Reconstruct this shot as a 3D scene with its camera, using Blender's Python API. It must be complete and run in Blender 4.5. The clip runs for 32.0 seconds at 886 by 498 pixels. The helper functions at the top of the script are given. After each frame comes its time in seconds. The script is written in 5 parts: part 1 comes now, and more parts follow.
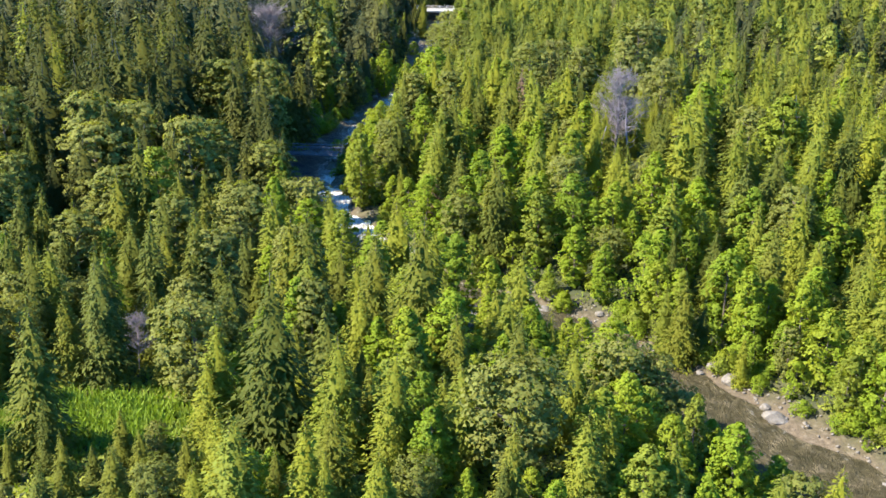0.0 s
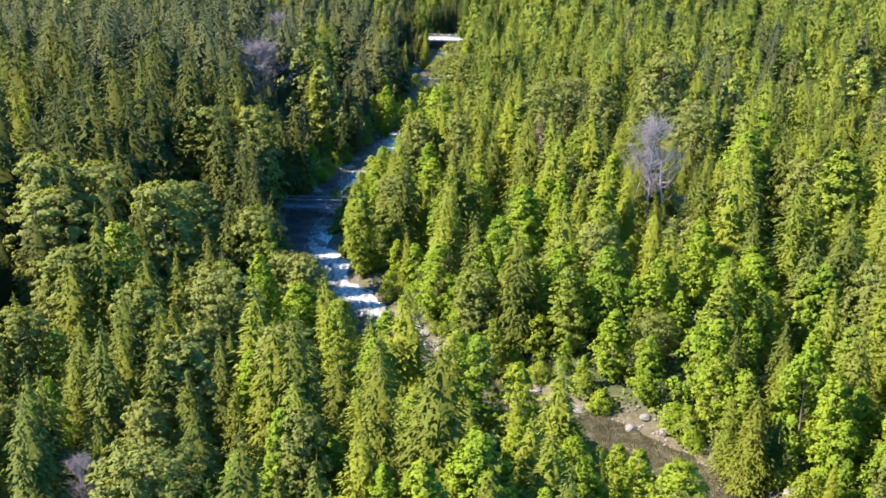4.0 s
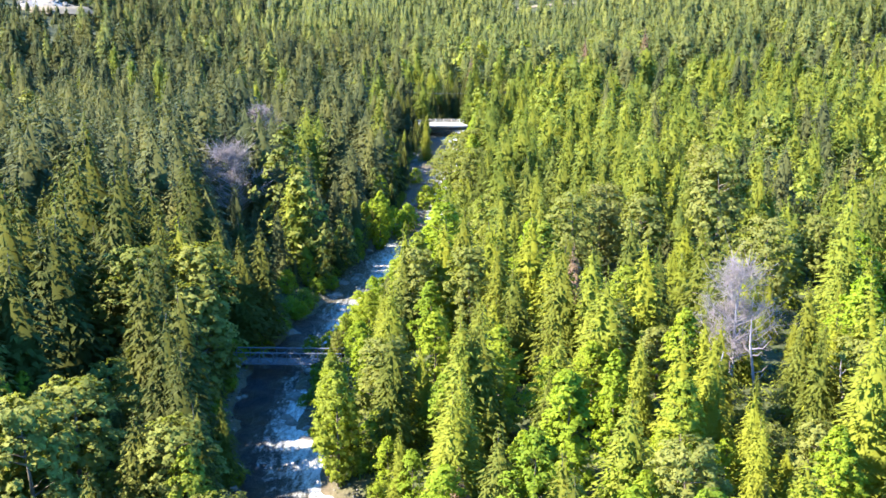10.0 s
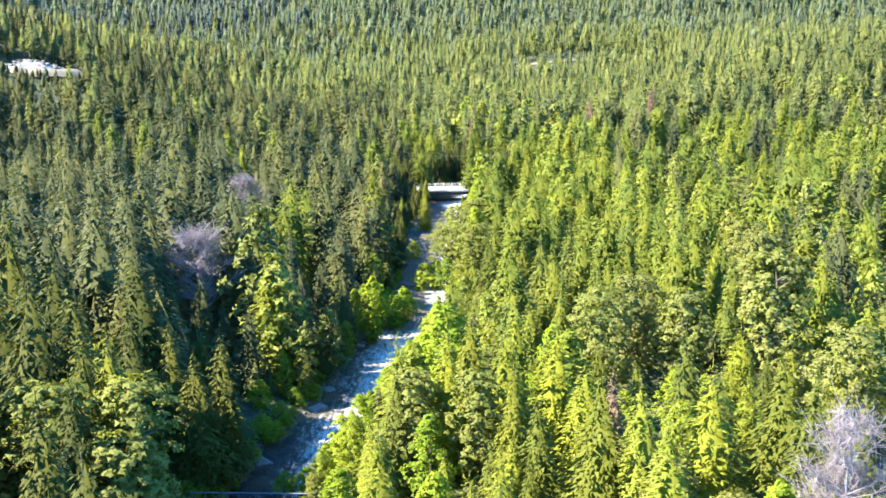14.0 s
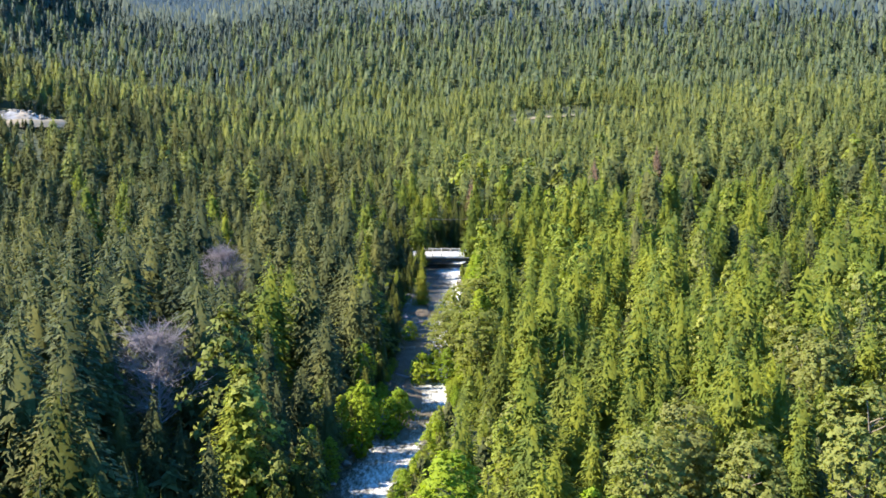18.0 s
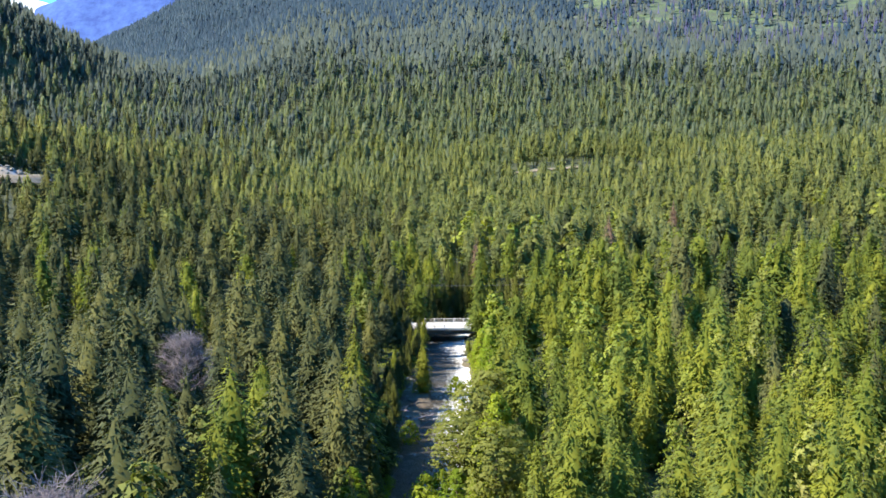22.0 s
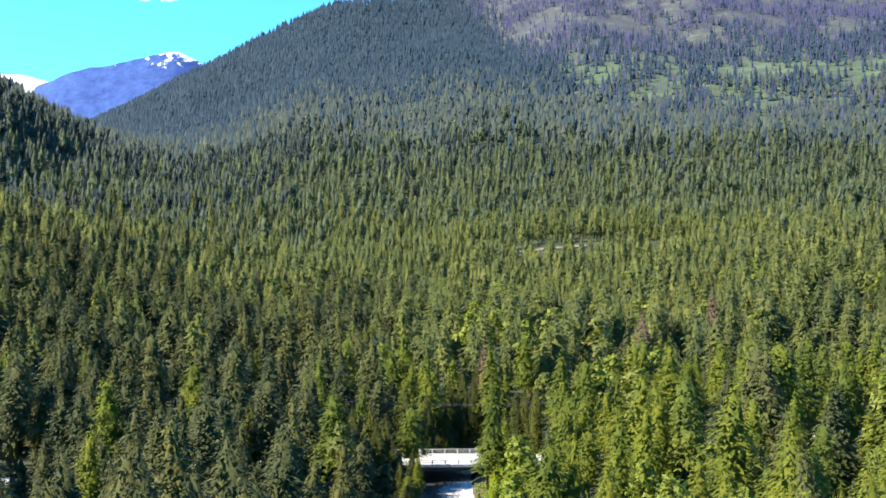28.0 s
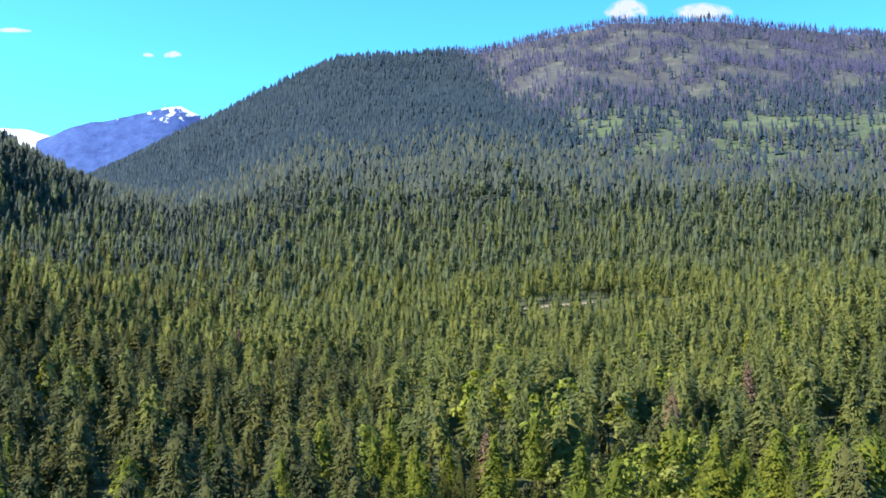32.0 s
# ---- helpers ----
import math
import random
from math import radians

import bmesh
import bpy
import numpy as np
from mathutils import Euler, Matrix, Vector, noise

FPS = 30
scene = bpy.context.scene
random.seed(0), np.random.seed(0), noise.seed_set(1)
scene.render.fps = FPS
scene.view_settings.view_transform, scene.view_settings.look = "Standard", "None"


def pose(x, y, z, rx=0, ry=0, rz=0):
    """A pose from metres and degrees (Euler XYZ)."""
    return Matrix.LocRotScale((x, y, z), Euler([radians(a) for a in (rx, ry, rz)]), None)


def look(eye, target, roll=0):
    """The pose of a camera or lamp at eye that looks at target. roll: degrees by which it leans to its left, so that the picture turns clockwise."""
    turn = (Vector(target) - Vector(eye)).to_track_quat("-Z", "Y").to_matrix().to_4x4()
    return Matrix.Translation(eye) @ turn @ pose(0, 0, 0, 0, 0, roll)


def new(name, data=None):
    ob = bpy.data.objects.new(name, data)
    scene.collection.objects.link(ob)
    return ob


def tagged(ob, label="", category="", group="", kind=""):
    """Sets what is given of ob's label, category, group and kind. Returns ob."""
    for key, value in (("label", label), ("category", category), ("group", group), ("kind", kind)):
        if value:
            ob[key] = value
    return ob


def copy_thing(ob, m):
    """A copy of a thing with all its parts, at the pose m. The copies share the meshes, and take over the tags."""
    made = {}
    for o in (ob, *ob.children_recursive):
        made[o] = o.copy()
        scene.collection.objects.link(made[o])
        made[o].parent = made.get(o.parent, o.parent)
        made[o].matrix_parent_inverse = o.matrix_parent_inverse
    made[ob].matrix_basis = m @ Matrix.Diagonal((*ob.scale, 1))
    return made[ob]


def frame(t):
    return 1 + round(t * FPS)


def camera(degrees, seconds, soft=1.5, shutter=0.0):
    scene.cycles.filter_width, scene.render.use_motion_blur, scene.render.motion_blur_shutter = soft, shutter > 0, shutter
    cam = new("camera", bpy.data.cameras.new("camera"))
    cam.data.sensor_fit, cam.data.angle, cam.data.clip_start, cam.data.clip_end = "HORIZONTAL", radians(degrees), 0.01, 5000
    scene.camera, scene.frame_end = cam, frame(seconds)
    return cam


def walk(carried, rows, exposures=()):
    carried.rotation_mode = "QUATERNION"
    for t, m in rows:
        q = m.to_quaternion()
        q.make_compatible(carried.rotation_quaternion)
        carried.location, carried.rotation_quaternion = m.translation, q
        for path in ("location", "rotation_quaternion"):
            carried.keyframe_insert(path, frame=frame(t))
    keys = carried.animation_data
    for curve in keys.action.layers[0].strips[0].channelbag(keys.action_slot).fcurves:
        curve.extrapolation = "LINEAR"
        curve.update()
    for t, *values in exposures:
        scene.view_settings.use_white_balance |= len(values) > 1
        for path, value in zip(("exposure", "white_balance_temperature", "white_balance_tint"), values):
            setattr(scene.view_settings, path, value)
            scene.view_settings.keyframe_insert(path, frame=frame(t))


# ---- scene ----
cam = camera(48, 32.0, soft=1.62)

# seconds, eye x y z in metres, yaw to the left, pitch up and roll in degrees
FLIGHT = [
    (0, 0.00, 0.00, 41.60, -0.355, -19.488, 1.553),
    (1, -0.26, 2.85, 41.65, -0.326, -19.148, 1.510),
    (2, -0.54, 5.99, 41.75, -0.304, -18.834, 1.435),
    (3, -0.83, 9.64, 41.91, -0.291, -18.554, 1.303),
    (4, -1.08, 13.81, 42.02, -0.270, -18.232, 1.122),
    (5, -1.25, 18.40, 41.98, -0.225, -17.784, 0.911),
    (6, -1.32, 23.12, 41.92, -0.162, -17.177, 0.696),
    (7, -1.31, 27.75, 41.95, -0.093, -16.412, 0.497),
    (8, -1.23, 32.41, 41.99, -0.021, -15.579, 0.302),
    (9, -1.12, 37.21, 41.95, 0.051, -14.771, 0.092),
    (10, -1.04, 41.94, 41.99, 0.108, -13.989, -0.156),
    (11, -1.04, 46.43, 42.22, 0.140, -13.212, -0.442),
    (12, -1.03, 51.13, 42.36, 0.161, -12.418, -0.685),
    (13, -0.98, 56.33, 42.24, 0.173, -11.598, -0.795),
    (14, -1.07, 61.22, 42.31, 0.125, -10.804, -0.736),
    (15, -1.46, 65.10, 42.97, -0.019, -10.083, -0.516),
    (16, -1.86, 68.97, 43.83, -0.166, -9.397, -0.271),
    (17, -1.99, 73.96, 44.39, -0.223, -8.696, -0.124),
    (18, -2.04, 80.17, 44.62, -0.236, -7.963, -0.024),
    (19, -2.27, 87.34, 44.64, -0.267, -7.201, 0.084),
    (20, -2.59, 94.86, 44.72, -0.305, -6.449, 0.115),
    (21, -2.84, 102.24, 45.13, -0.330, -5.741, -0.012),
    (22, -3.04, 109.69, 45.74, -0.338, -5.062, -0.206),
    (23, -3.22, 117.58, 46.38, -0.334, -4.386, -0.355),
    (24, -3.36, 126.29, 46.90, -0.338, -3.699, -0.425),
    (25, -3.46, 135.99, 47.23, -0.367, -2.990, -0.417),
    (26, -3.41, 146.09, 47.44, -0.396, -2.253, -0.377),
    (27, -3.14, 155.95, 47.63, -0.404, -1.487, -0.354),
    (28, -2.82, 165.54, 47.85, -0.395, -0.703, -0.345),
    (29, -2.57, 174.98, 48.09, -0.382, 0.087, -0.334),
    (30, -2.23, 184.57, 48.34, -0.361, 0.880, -0.314),
    (31, -1.64, 194.56, 48.59, -0.329, 1.673, -0.279),
    (32, -0.89, 204.80, 48.84, -0.291, 2.467, -0.234),
]


def aim(x, y, z, yaw, pitch, roll):
    a, b = radians(yaw), radians(pitch)
    way = Vector((-math.sin(a) * math.cos(b), math.cos(a) * math.cos(b), math.sin(b)))
    return look((x, y, z), Vector((x, y, z)) + way * 100, roll)


walk(cam, [(row[0], aim(*row[1:])) for row in FLIGHT],
     [(0, 2.3), (1, 2.36), (4, 2.4), (7, 2.47), (9, 2.8), (12, 3.14), (14.5, 3.1), (17, 2.56), (20, 2.23), (26, 2.08), (32, 1.9)])

# ---- daylight ----
SUN_TO = Vector((-0.75, -0.06, 0.66)).normalized()
world = bpy.data.worlds.new("sky")
scene.world = world
world.use_nodes = True
wt = world.node_tree
sky = wt.nodes.new("ShaderNodeTexSky")
sky.sky_type = "NISHITA"
sky.sun_disc = False
sky.sun_elevation = math.asin(SUN_TO.z)
sky.sun_rotation = math.atan2(SUN_TO.x, SUN_TO.y)
sky.altitude = 600
sky.air_density, sky.dust_density, sky.ozone_density = 0.8, 0.0, 2.5
wt.nodes["Background"].inputs["Strength"].default_value = 0.128
deep = wt.nodes.new("ShaderNodeMix")
deep.data_type, deep.blend_type = "RGBA", "MULTIPLY"
deep.inputs[0].default_value = 1.0
deep.inputs[7].default_value = (0.24, 0.72, 1.0, 1)
wt.links.new(sky.outputs[0], deep.inputs[6])
wt.links.new(deep.outputs[2], wt.nodes["Background"].inputs["Color"])
sun = new("sun", bpy.data.lights.new("sun", "SUN"))
sun.data.energy, sun.data.angle, sun.data.color = 3.95, radians(0.5), (1.0, 0.90, 0.72)
sun.matrix_world = look((0, 0, 300), Vector((0, 0, 300)) - SUN_TO)

# ---- materials ----


def make_mat(name):
    m = bpy.data.materials.new(name)
    m.use_nodes = True
    nt = m.node_tree
    nt.nodes.clear()
    out = nt.nodes.new("ShaderNodeOutputMaterial")
    return m, nt, out


def node(nt, kind, **kw):
    n = nt.nodes.new(kind)
    for k, v in kw.items():
        if k in n.inputs:
            n.inputs[k].default_value = v
    return n


def noise_tex(nt, scale, detail=3.0, rough=0.6, vec=None):
    n = node(nt, "ShaderNodeTexNoise", Scale=scale, Detail=detail, Roughness=rough)
    if vec is None:
        geo = nt.nodes.new("ShaderNodeNewGeometry")
        vec = geo.outputs["Position"]
    nt.links.new(vec, n.inputs["Vector"])
    return n.outputs["Fac"]


def ramp(nt, fac, stops):
    r = nt.nodes.new("ShaderNodeValToRGB")
    el = r.color_ramp.elements
    while len(el) < len(stops):
        el.new(0.5)
    for e, (p, c) in zip(el, stops):
        e.position, e.color = p, (*c, 1) if len(c) == 3 else c
    nt.links.new(fac, r.inputs["Fac"])
    return r.outputs["Color"]


def mix(nt, fac, a, b, mode="MIX"):
    n = nt.nodes.new("ShaderNodeMix")
    n.data_type, n.blend_type = "RGBA", mode
    for sock, v in ((n.inputs[0], fac), (n.inputs[6], a), (n.inputs[7], b)):
        if hasattr(v, "is_linked"):
            nt.links.new(v, sock)
        elif isinstance(v, (int, float)):
            sock.default_value = v
        else:
            sock.default_value = (*v, 1)
    return n.outputs[2]


def foliage(name, tones, by_object=True, through_light=0.42, patch=0.12):
    """Leaves or needles: a tone for each plant, clumps that vary, light that passes through."""
    m, nt, out = make_mat(name)
    if by_object:
        pick = nt.nodes.new("ShaderNodeObjectInfo").outputs["Random"]
    else:
        pick = noise_tex(nt, patch, 4.0, 0.75)
        rr = nt.nodes.new("ShaderNodeMapRange")
        rr.inputs[1].default_value, rr.inputs[2].default_value = 0.32, 0.68
        own = nt.nodes.new("ShaderNodeAttribute")
        own.attribute_name = "tone"
        both = nt.nodes.new("ShaderNodeMath")
        nt.links.new(pick, both.inputs[0])
        nt.links.new(own.outputs["Fac"], both.inputs[1])
        nt.links.new(both.outputs[0], rr.inputs[0])
        pick = rr.outputs[0]
    mean = np.mean(tones, 0)
    lift = (1.53, 1.38, 1.17) if by_object else (1.41, 1.33, 1.23)
    tones = [tuple(np.array(lift) * (mean + 0.7 * (np.array(c) - mean))) for c in tones]
    base = ramp(nt, pick, [(i / (len(tones) - 1), c) for i, c in enumerate(tones)])
    isl = nt.nodes.new("ShaderNodeNewGeometry").outputs["Random Per Island"]
    wide = 0.5 if by_object else 0.4
    vary = ramp(nt, isl, [(0, (1 - 0.34 * wide,) * 3), (0.5, (0.97, 0.97, 0.94)), (1, (1 + 0.28 * wide, 1 + 0.25 * wide, 1.02))])
    col = mix(nt, 1.0, base, vary, "MULTIPLY")
    if not by_object:
        col = mix(nt, 1.0, col, ramp(nt, noise_tex(nt, 0.022, 3.0, 0.6), [(0.32, (0.78, 0.82, 0.88)), (0.66, (1.14, 1.12, 1.04))]), "MULTIPLY")
    d = nt.nodes.new("ShaderNodeBsdfPrincipled")
    d.inputs["Roughness"].default_value = 0.62
    d.inputs["Specular IOR Level"].default_value = 0.06
    nt.links.new(col, d.inputs["Base Color"])
    t = nt.nodes.new("ShaderNodeBsdfTranslucent")
    nt.links.new(mix(nt, 1.0, col, (1.15, 1.2, 0.55), "MULTIPLY"), t.inputs["Color"])
    s = nt.nodes.new("ShaderNodeMixShader")
    s.inputs[0].default_value = through_light
    nt.links.new(d.outputs[0], s.inputs[1])
    nt.links.new(t.outputs[0], s.inputs[2])
    nt.links.new(s.outputs[0], out.inputs["Surface"])
    return m


def solid(name, stops, scale, rough=0.85, bump=0.0, bump_scale=None, fine=None, metal=0.0):
    """A rough surface whose tone runs over stops by noise of the given scale."""
    m, nt, out = make_mat(name)
    col = ramp(nt, noise_tex(nt, scale, 5.0, 0.65), stops)
    if fine:
        col = mix(nt, 1.0, col, ramp(nt, noise_tex(nt, fine, 4.0), [(0.3, (0.7, 0.7, 0.7)), (0.7, (1.2, 1.2, 1.2))]), "MULTIPLY")
    p = nt.nodes.new("ShaderNodeBsdfPrincipled")
    p.inputs["Roughness"].default_value = rough
    p.inputs["Metallic"].default_value = metal
    nt.links.new(col, p.inputs["Base Color"])
    if bump:
        b = node(nt, "ShaderNodeBump", Strength=bump)
        nt.links.new(noise_tex(nt, bump_scale or scale * 3, 4.0), b.inputs["Height"])
        nt.links.new(b.outputs[0], p.inputs["Normal"])
    nt.links.new(p.outputs[0], out.inputs["Surface"])
    return m


SPRUCE = foliage("spruce_needles", [(0.049, 0.068, 0.019), (0.080, 0.100, 0.021), (0.118, 0.136, 0.022), (0.072, 0.098, 0.031)])
# shaded copy of spruce needles, the left bank's shade put into the colour
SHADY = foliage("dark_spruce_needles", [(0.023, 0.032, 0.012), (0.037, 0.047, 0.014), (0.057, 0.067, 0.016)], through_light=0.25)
FIR = foliage("fir_needles", [(0.092, 0.122, 0.022), (0.150, 0.176, 0.024), (0.112, 0.146, 0.030)])
BROADLEAF = foliage("broad_leaves", [(0.090, 0.148, 0.020), (0.128, 0.196, 0.020), (0.160, 0.208, 0.024), (0.122, 0.156, 0.036)], through_light=0.48)
PALELEAF = foliage("pale_leaves", [(0.108, 0.132, 0.040), (0.130, 0.150, 0.050), (0.088, 0.112, 0.032)], through_light=0.44)
SILVERLEAF = foliage("silver_leaves", [(0.104, 0.126, 0.044), (0.126, 0.140, 0.058), (0.108, 0.134, 0.042)], through_light=0.44)
BROWNING = foliage("brown_needles", [(0.088, 0.066, 0.056), (0.116, 0.086, 0.072)], through_light=0.2)
PURPLE = foliage("purple_leaves", [(0.032, 0.022, 0.036), (0.043, 0.028, 0.044)], through_light=0.1)
# a little distance haze is put into this colour as blue
WOODS = foliage("woodland_needles", [(0.063, 0.085, 0.046), (0.103, 0.126, 0.050), (0.148, 0.163, 0.052), (0.083, 0.106, 0.063)], by_object=False, through_light=0.44, patch=0.16)
# shaded copy of the woodland needles, with shade put into the colour
SHADEWOODS = foliage("blackish_spruce_needles", [(0.028, 0.039, 0.023), (0.050, 0.059, 0.027), (0.076, 0.081, 0.030)], by_object=False, through_light=0.25, patch=0.16)
WOODS_LEAF = foliage("woodland_leaves", [(0.100, 0.134, 0.026), (0.138, 0.168, 0.030), (0.142, 0.148, 0.060)], by_object=False, through_light=0.34)
# shaded copy of the woodland leaves, darker for the left bank's shade
SHADELEAF = foliage("olive_leaves", [(0.058, 0.075, 0.022), (0.088, 0.103, 0.029), (0.104, 0.115, 0.043)], by_object=False, through_light=0.25)
GREENWOODS = foliage("valley_needles", [(0.062, 0.090, 0.022), (0.106, 0.134, 0.024), (0.154, 0.170, 0.026), (0.078, 0.110, 0.034)], by_object=False, through_light=0.46, patch=0.16)
# far tones: the blue of distance haze is put into the needles' colour
HAZEWOODS = foliage("far_needles", [(0.062, 0.089, 0.072), (0.092, 0.121, 0.077), (0.126, 0.148, 0.081), (0.075, 0.104, 0.092)], by_object=False, through_light=0.5, patch=0.09)
HAZEMOUNTAIN = foliage("mountain_needles", [(0.016, 0.033, 0.059), (0.023, 0.043, 0.073), (0.032, 0.051, 0.078)], by_object=False, through_light=0.25, patch=0.02)
HAZEHILL = foliage("hillside_needles", [(0.034, 0.050, 0.057), (0.047, 0.065, 0.065), (0.065, 0.081, 0.072)], by_object=False, through_light=0.25, patch=0.03)
# burnt grey with the blue of haze mixed into the colour
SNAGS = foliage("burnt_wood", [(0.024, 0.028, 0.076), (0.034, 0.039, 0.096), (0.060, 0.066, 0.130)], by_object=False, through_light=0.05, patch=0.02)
BARK = solid("bark", [(0.3, (0.07, 0.055, 0.042)), (0.7, (0.16, 0.13, 0.10))], 3.0, 0.9, 0.4)
DEADWOOD = solid("grey_dead_wood", [(0.3, (0.17, 0.145, 0.16)), (0.7, (0.29, 0.25, 0.28))], 4.0, 0.9)
DEADTWIG = solid("purple_grey_twigs", [(0.3, (0.15, 0.124, 0.134)), (0.7, (0.25, 0.215, 0.226))], 1.0, 0.9)
ASPHALT = solid("pale_worn_asphalt", [(0.3, (0.34, 0.33, 0.315)), (0.7, (0.43, 0.42, 0.395))], 0.8, 0.9, 0.2, 12.0, 9.0)
CONCRETE = solid("bridge_concrete", [(0.3, (0.36, 0.35, 0.33)), (0.7, (0.52, 0.51, 0.48))], 0.9, 0.85, 0.2, 8.0, 6.0)
RAILING = solid("weathered_rail", [(0.3, (0.50, 0.46, 0.41)), (0.7, (0.66, 0.62, 0.56))], 2.0, 0.6)
STEEL = solid("blue_grey_steel", [(0.3, (0.10, 0.12, 0.17)), (0.7, (0.19, 0.21, 0.26))], 1.5, 0.5, metal=0.3)
# planks darkened for the deep shade over the footbridge
PLANK = solid("weathered_planks", [(0.3, (0.06, 0.06, 0.07)), (0.7, (0.11, 0.11, 0.12))], 2.5, 0.85)
STONE = solid("river_stone", [(0.3, (0.10, 0.088, 0.076)), (0.6, (0.17, 0.155, 0.14)), (0.8, (0.27, 0.255, 0.24))], 1.2, 0.85, 0.4, 6.0, 5.0)
HEAP = solid("broken_rock", [(0.35, (0.11, 0.11, 0.13)), (0.5, (0.21, 0.21, 0.225)), (0.65, (0.25, 0.20, 0.15))], 0.09, 0.9, 0.5, 1.5, 0.8)
DIRT = solid("pale_dirt", [(0.3, (0.14, 0.115, 0.085)), (0.7, (0.22, 0.185, 0.14))], 0.3, 0.95, 0.3, 2.0, 1.5)
PALE_EARTH = solid("pale_earth", [(0.3, (0.26, 0.20, 0.15)), (0.55, (0.42, 0.36, 0.30)), (0.75, (0.55, 0.52, 0.46))], 0.9, 0.95, 0.3, 4.0, 3.0)
# concrete darkened for the shade below the bridge deck
UNDERSIDE = solid("stained_dark_concrete", [(0.3, (0.07, 0.07, 0.075)), (0.7, (0.13, 0.13, 0.13))], 0.7, 0.9, 0.2, 6.0, 5.0)
GRASS = foliage("meadow_grass", [(0.09, 0.16, 0.025), (0.12, 0.19, 0.03), (0.13, 0.165, 0.04)], by_object=False, through_light=0.3, patch=0.3)
WIRE = solid("cable", [(0.3, (0.10, 0.10, 0.11)), (0.7, (0.15, 0.15, 0.16))], 1.0, 0.5)
SNOWPEAK = solid("far_snow", [(0.3, (0.78, 0.80, 0.84)), (0.7, (0.88, 0.89, 0.91))], 0.01, 0.9)


def land():
    """The ground: needle litter below the trees, gravel along the river, turf and scree on the open mountain side."""
    m, nt, out = make_mat("land")
    geo = nt.nodes.new("ShaderNodeNewGeometry")
    litter = ramp(nt, noise_tex(nt, 0.35, 5.0, 0.65), [(0.3, (0.018, 0.024, 0.008)), (0.55, (0.036, 0.046, 0.012)), (0.75, (0.066, 0.074, 0.022))])
    stones = ramp(nt, noise_tex(nt, 2.2, 4.0, 0.7), [(0.3, (0.056, 0.042, 0.026)), (0.55, (0.10, 0.076, 0.050)), (0.75, (0.165, 0.14, 0.11))])
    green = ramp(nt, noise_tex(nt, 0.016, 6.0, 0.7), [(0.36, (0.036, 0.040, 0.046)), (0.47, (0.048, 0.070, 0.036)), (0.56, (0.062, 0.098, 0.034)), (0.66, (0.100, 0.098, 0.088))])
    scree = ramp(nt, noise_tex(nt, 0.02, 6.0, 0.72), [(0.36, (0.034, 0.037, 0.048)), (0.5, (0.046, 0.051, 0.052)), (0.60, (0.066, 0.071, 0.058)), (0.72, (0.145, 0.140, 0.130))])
    turf_sep = nt.nodes.new("ShaderNodeSeparateXYZ")
    nt.links.new(geo.outputs["Position"], turf_sep.inputs[0])
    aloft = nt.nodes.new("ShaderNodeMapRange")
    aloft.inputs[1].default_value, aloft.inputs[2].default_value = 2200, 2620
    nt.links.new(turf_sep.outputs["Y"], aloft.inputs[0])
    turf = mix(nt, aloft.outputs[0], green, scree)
    turf = mix(nt, 1.0, turf, ramp(nt, noise_tex(nt, 0.09, 4.0, 0.7), [(0.3, (0.7, 0.7, 0.72)), (0.7, (1.25, 1.22, 1.2))]), "MULTIPLY")
    at = nt.nodes.new("ShaderNodeAttribute")
    at.attribute_name = "shore"
    sep = nt.nodes.new("ShaderNodeSeparateXYZ")
    nt.links.new(geo.outputs["Position"], sep.inputs[0])
    up = nt.nodes.new("ShaderNodeMapRange")
    up.inputs[1].default_value, up.inputs[2].default_value = 1630, 1760
    nt.links.new(sep.outputs["Y"], up.inputs[0])
    # floor below the mountain woods takes on their haze-blue tone
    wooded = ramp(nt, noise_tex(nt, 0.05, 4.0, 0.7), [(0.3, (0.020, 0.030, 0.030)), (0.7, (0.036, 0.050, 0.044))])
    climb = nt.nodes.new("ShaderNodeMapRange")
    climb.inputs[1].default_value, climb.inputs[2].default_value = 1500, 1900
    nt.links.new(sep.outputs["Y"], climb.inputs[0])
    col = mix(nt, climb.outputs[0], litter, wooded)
    col = mix(nt, at.outputs["Fac"], col, stones)
    bare = nt.nodes.new("ShaderNodeAttribute")
    bare.attribute_name = "open_slope"
    slope = nt.nodes.new("ShaderNodeMath")
    slope.operation = "MULTIPLY"
    nt.links.new(up.outputs[0], slope.inputs[0])
    nt.links.new(bare.outputs["Fac"], slope.inputs[1])
    col = mix(nt, slope.outputs[0], col, turf)
    p = nt.nodes.new("ShaderNodeBsdfPrincipled")
    p.inputs["Roughness"].default_value = 0.95
    nt.links.new(col, p.inputs["Base Color"])
    b = node(nt, "ShaderNodeBump", Strength=0.6, Distance=0.3)
    nt.links.new(noise_tex(nt, 2.0, 4.0), b.inputs["Height"])
    nt.links.new(b.outputs[0], p.inputs["Normal"])
    nt.links.new(p.outputs[0], out.inputs["Surface"])
    return m


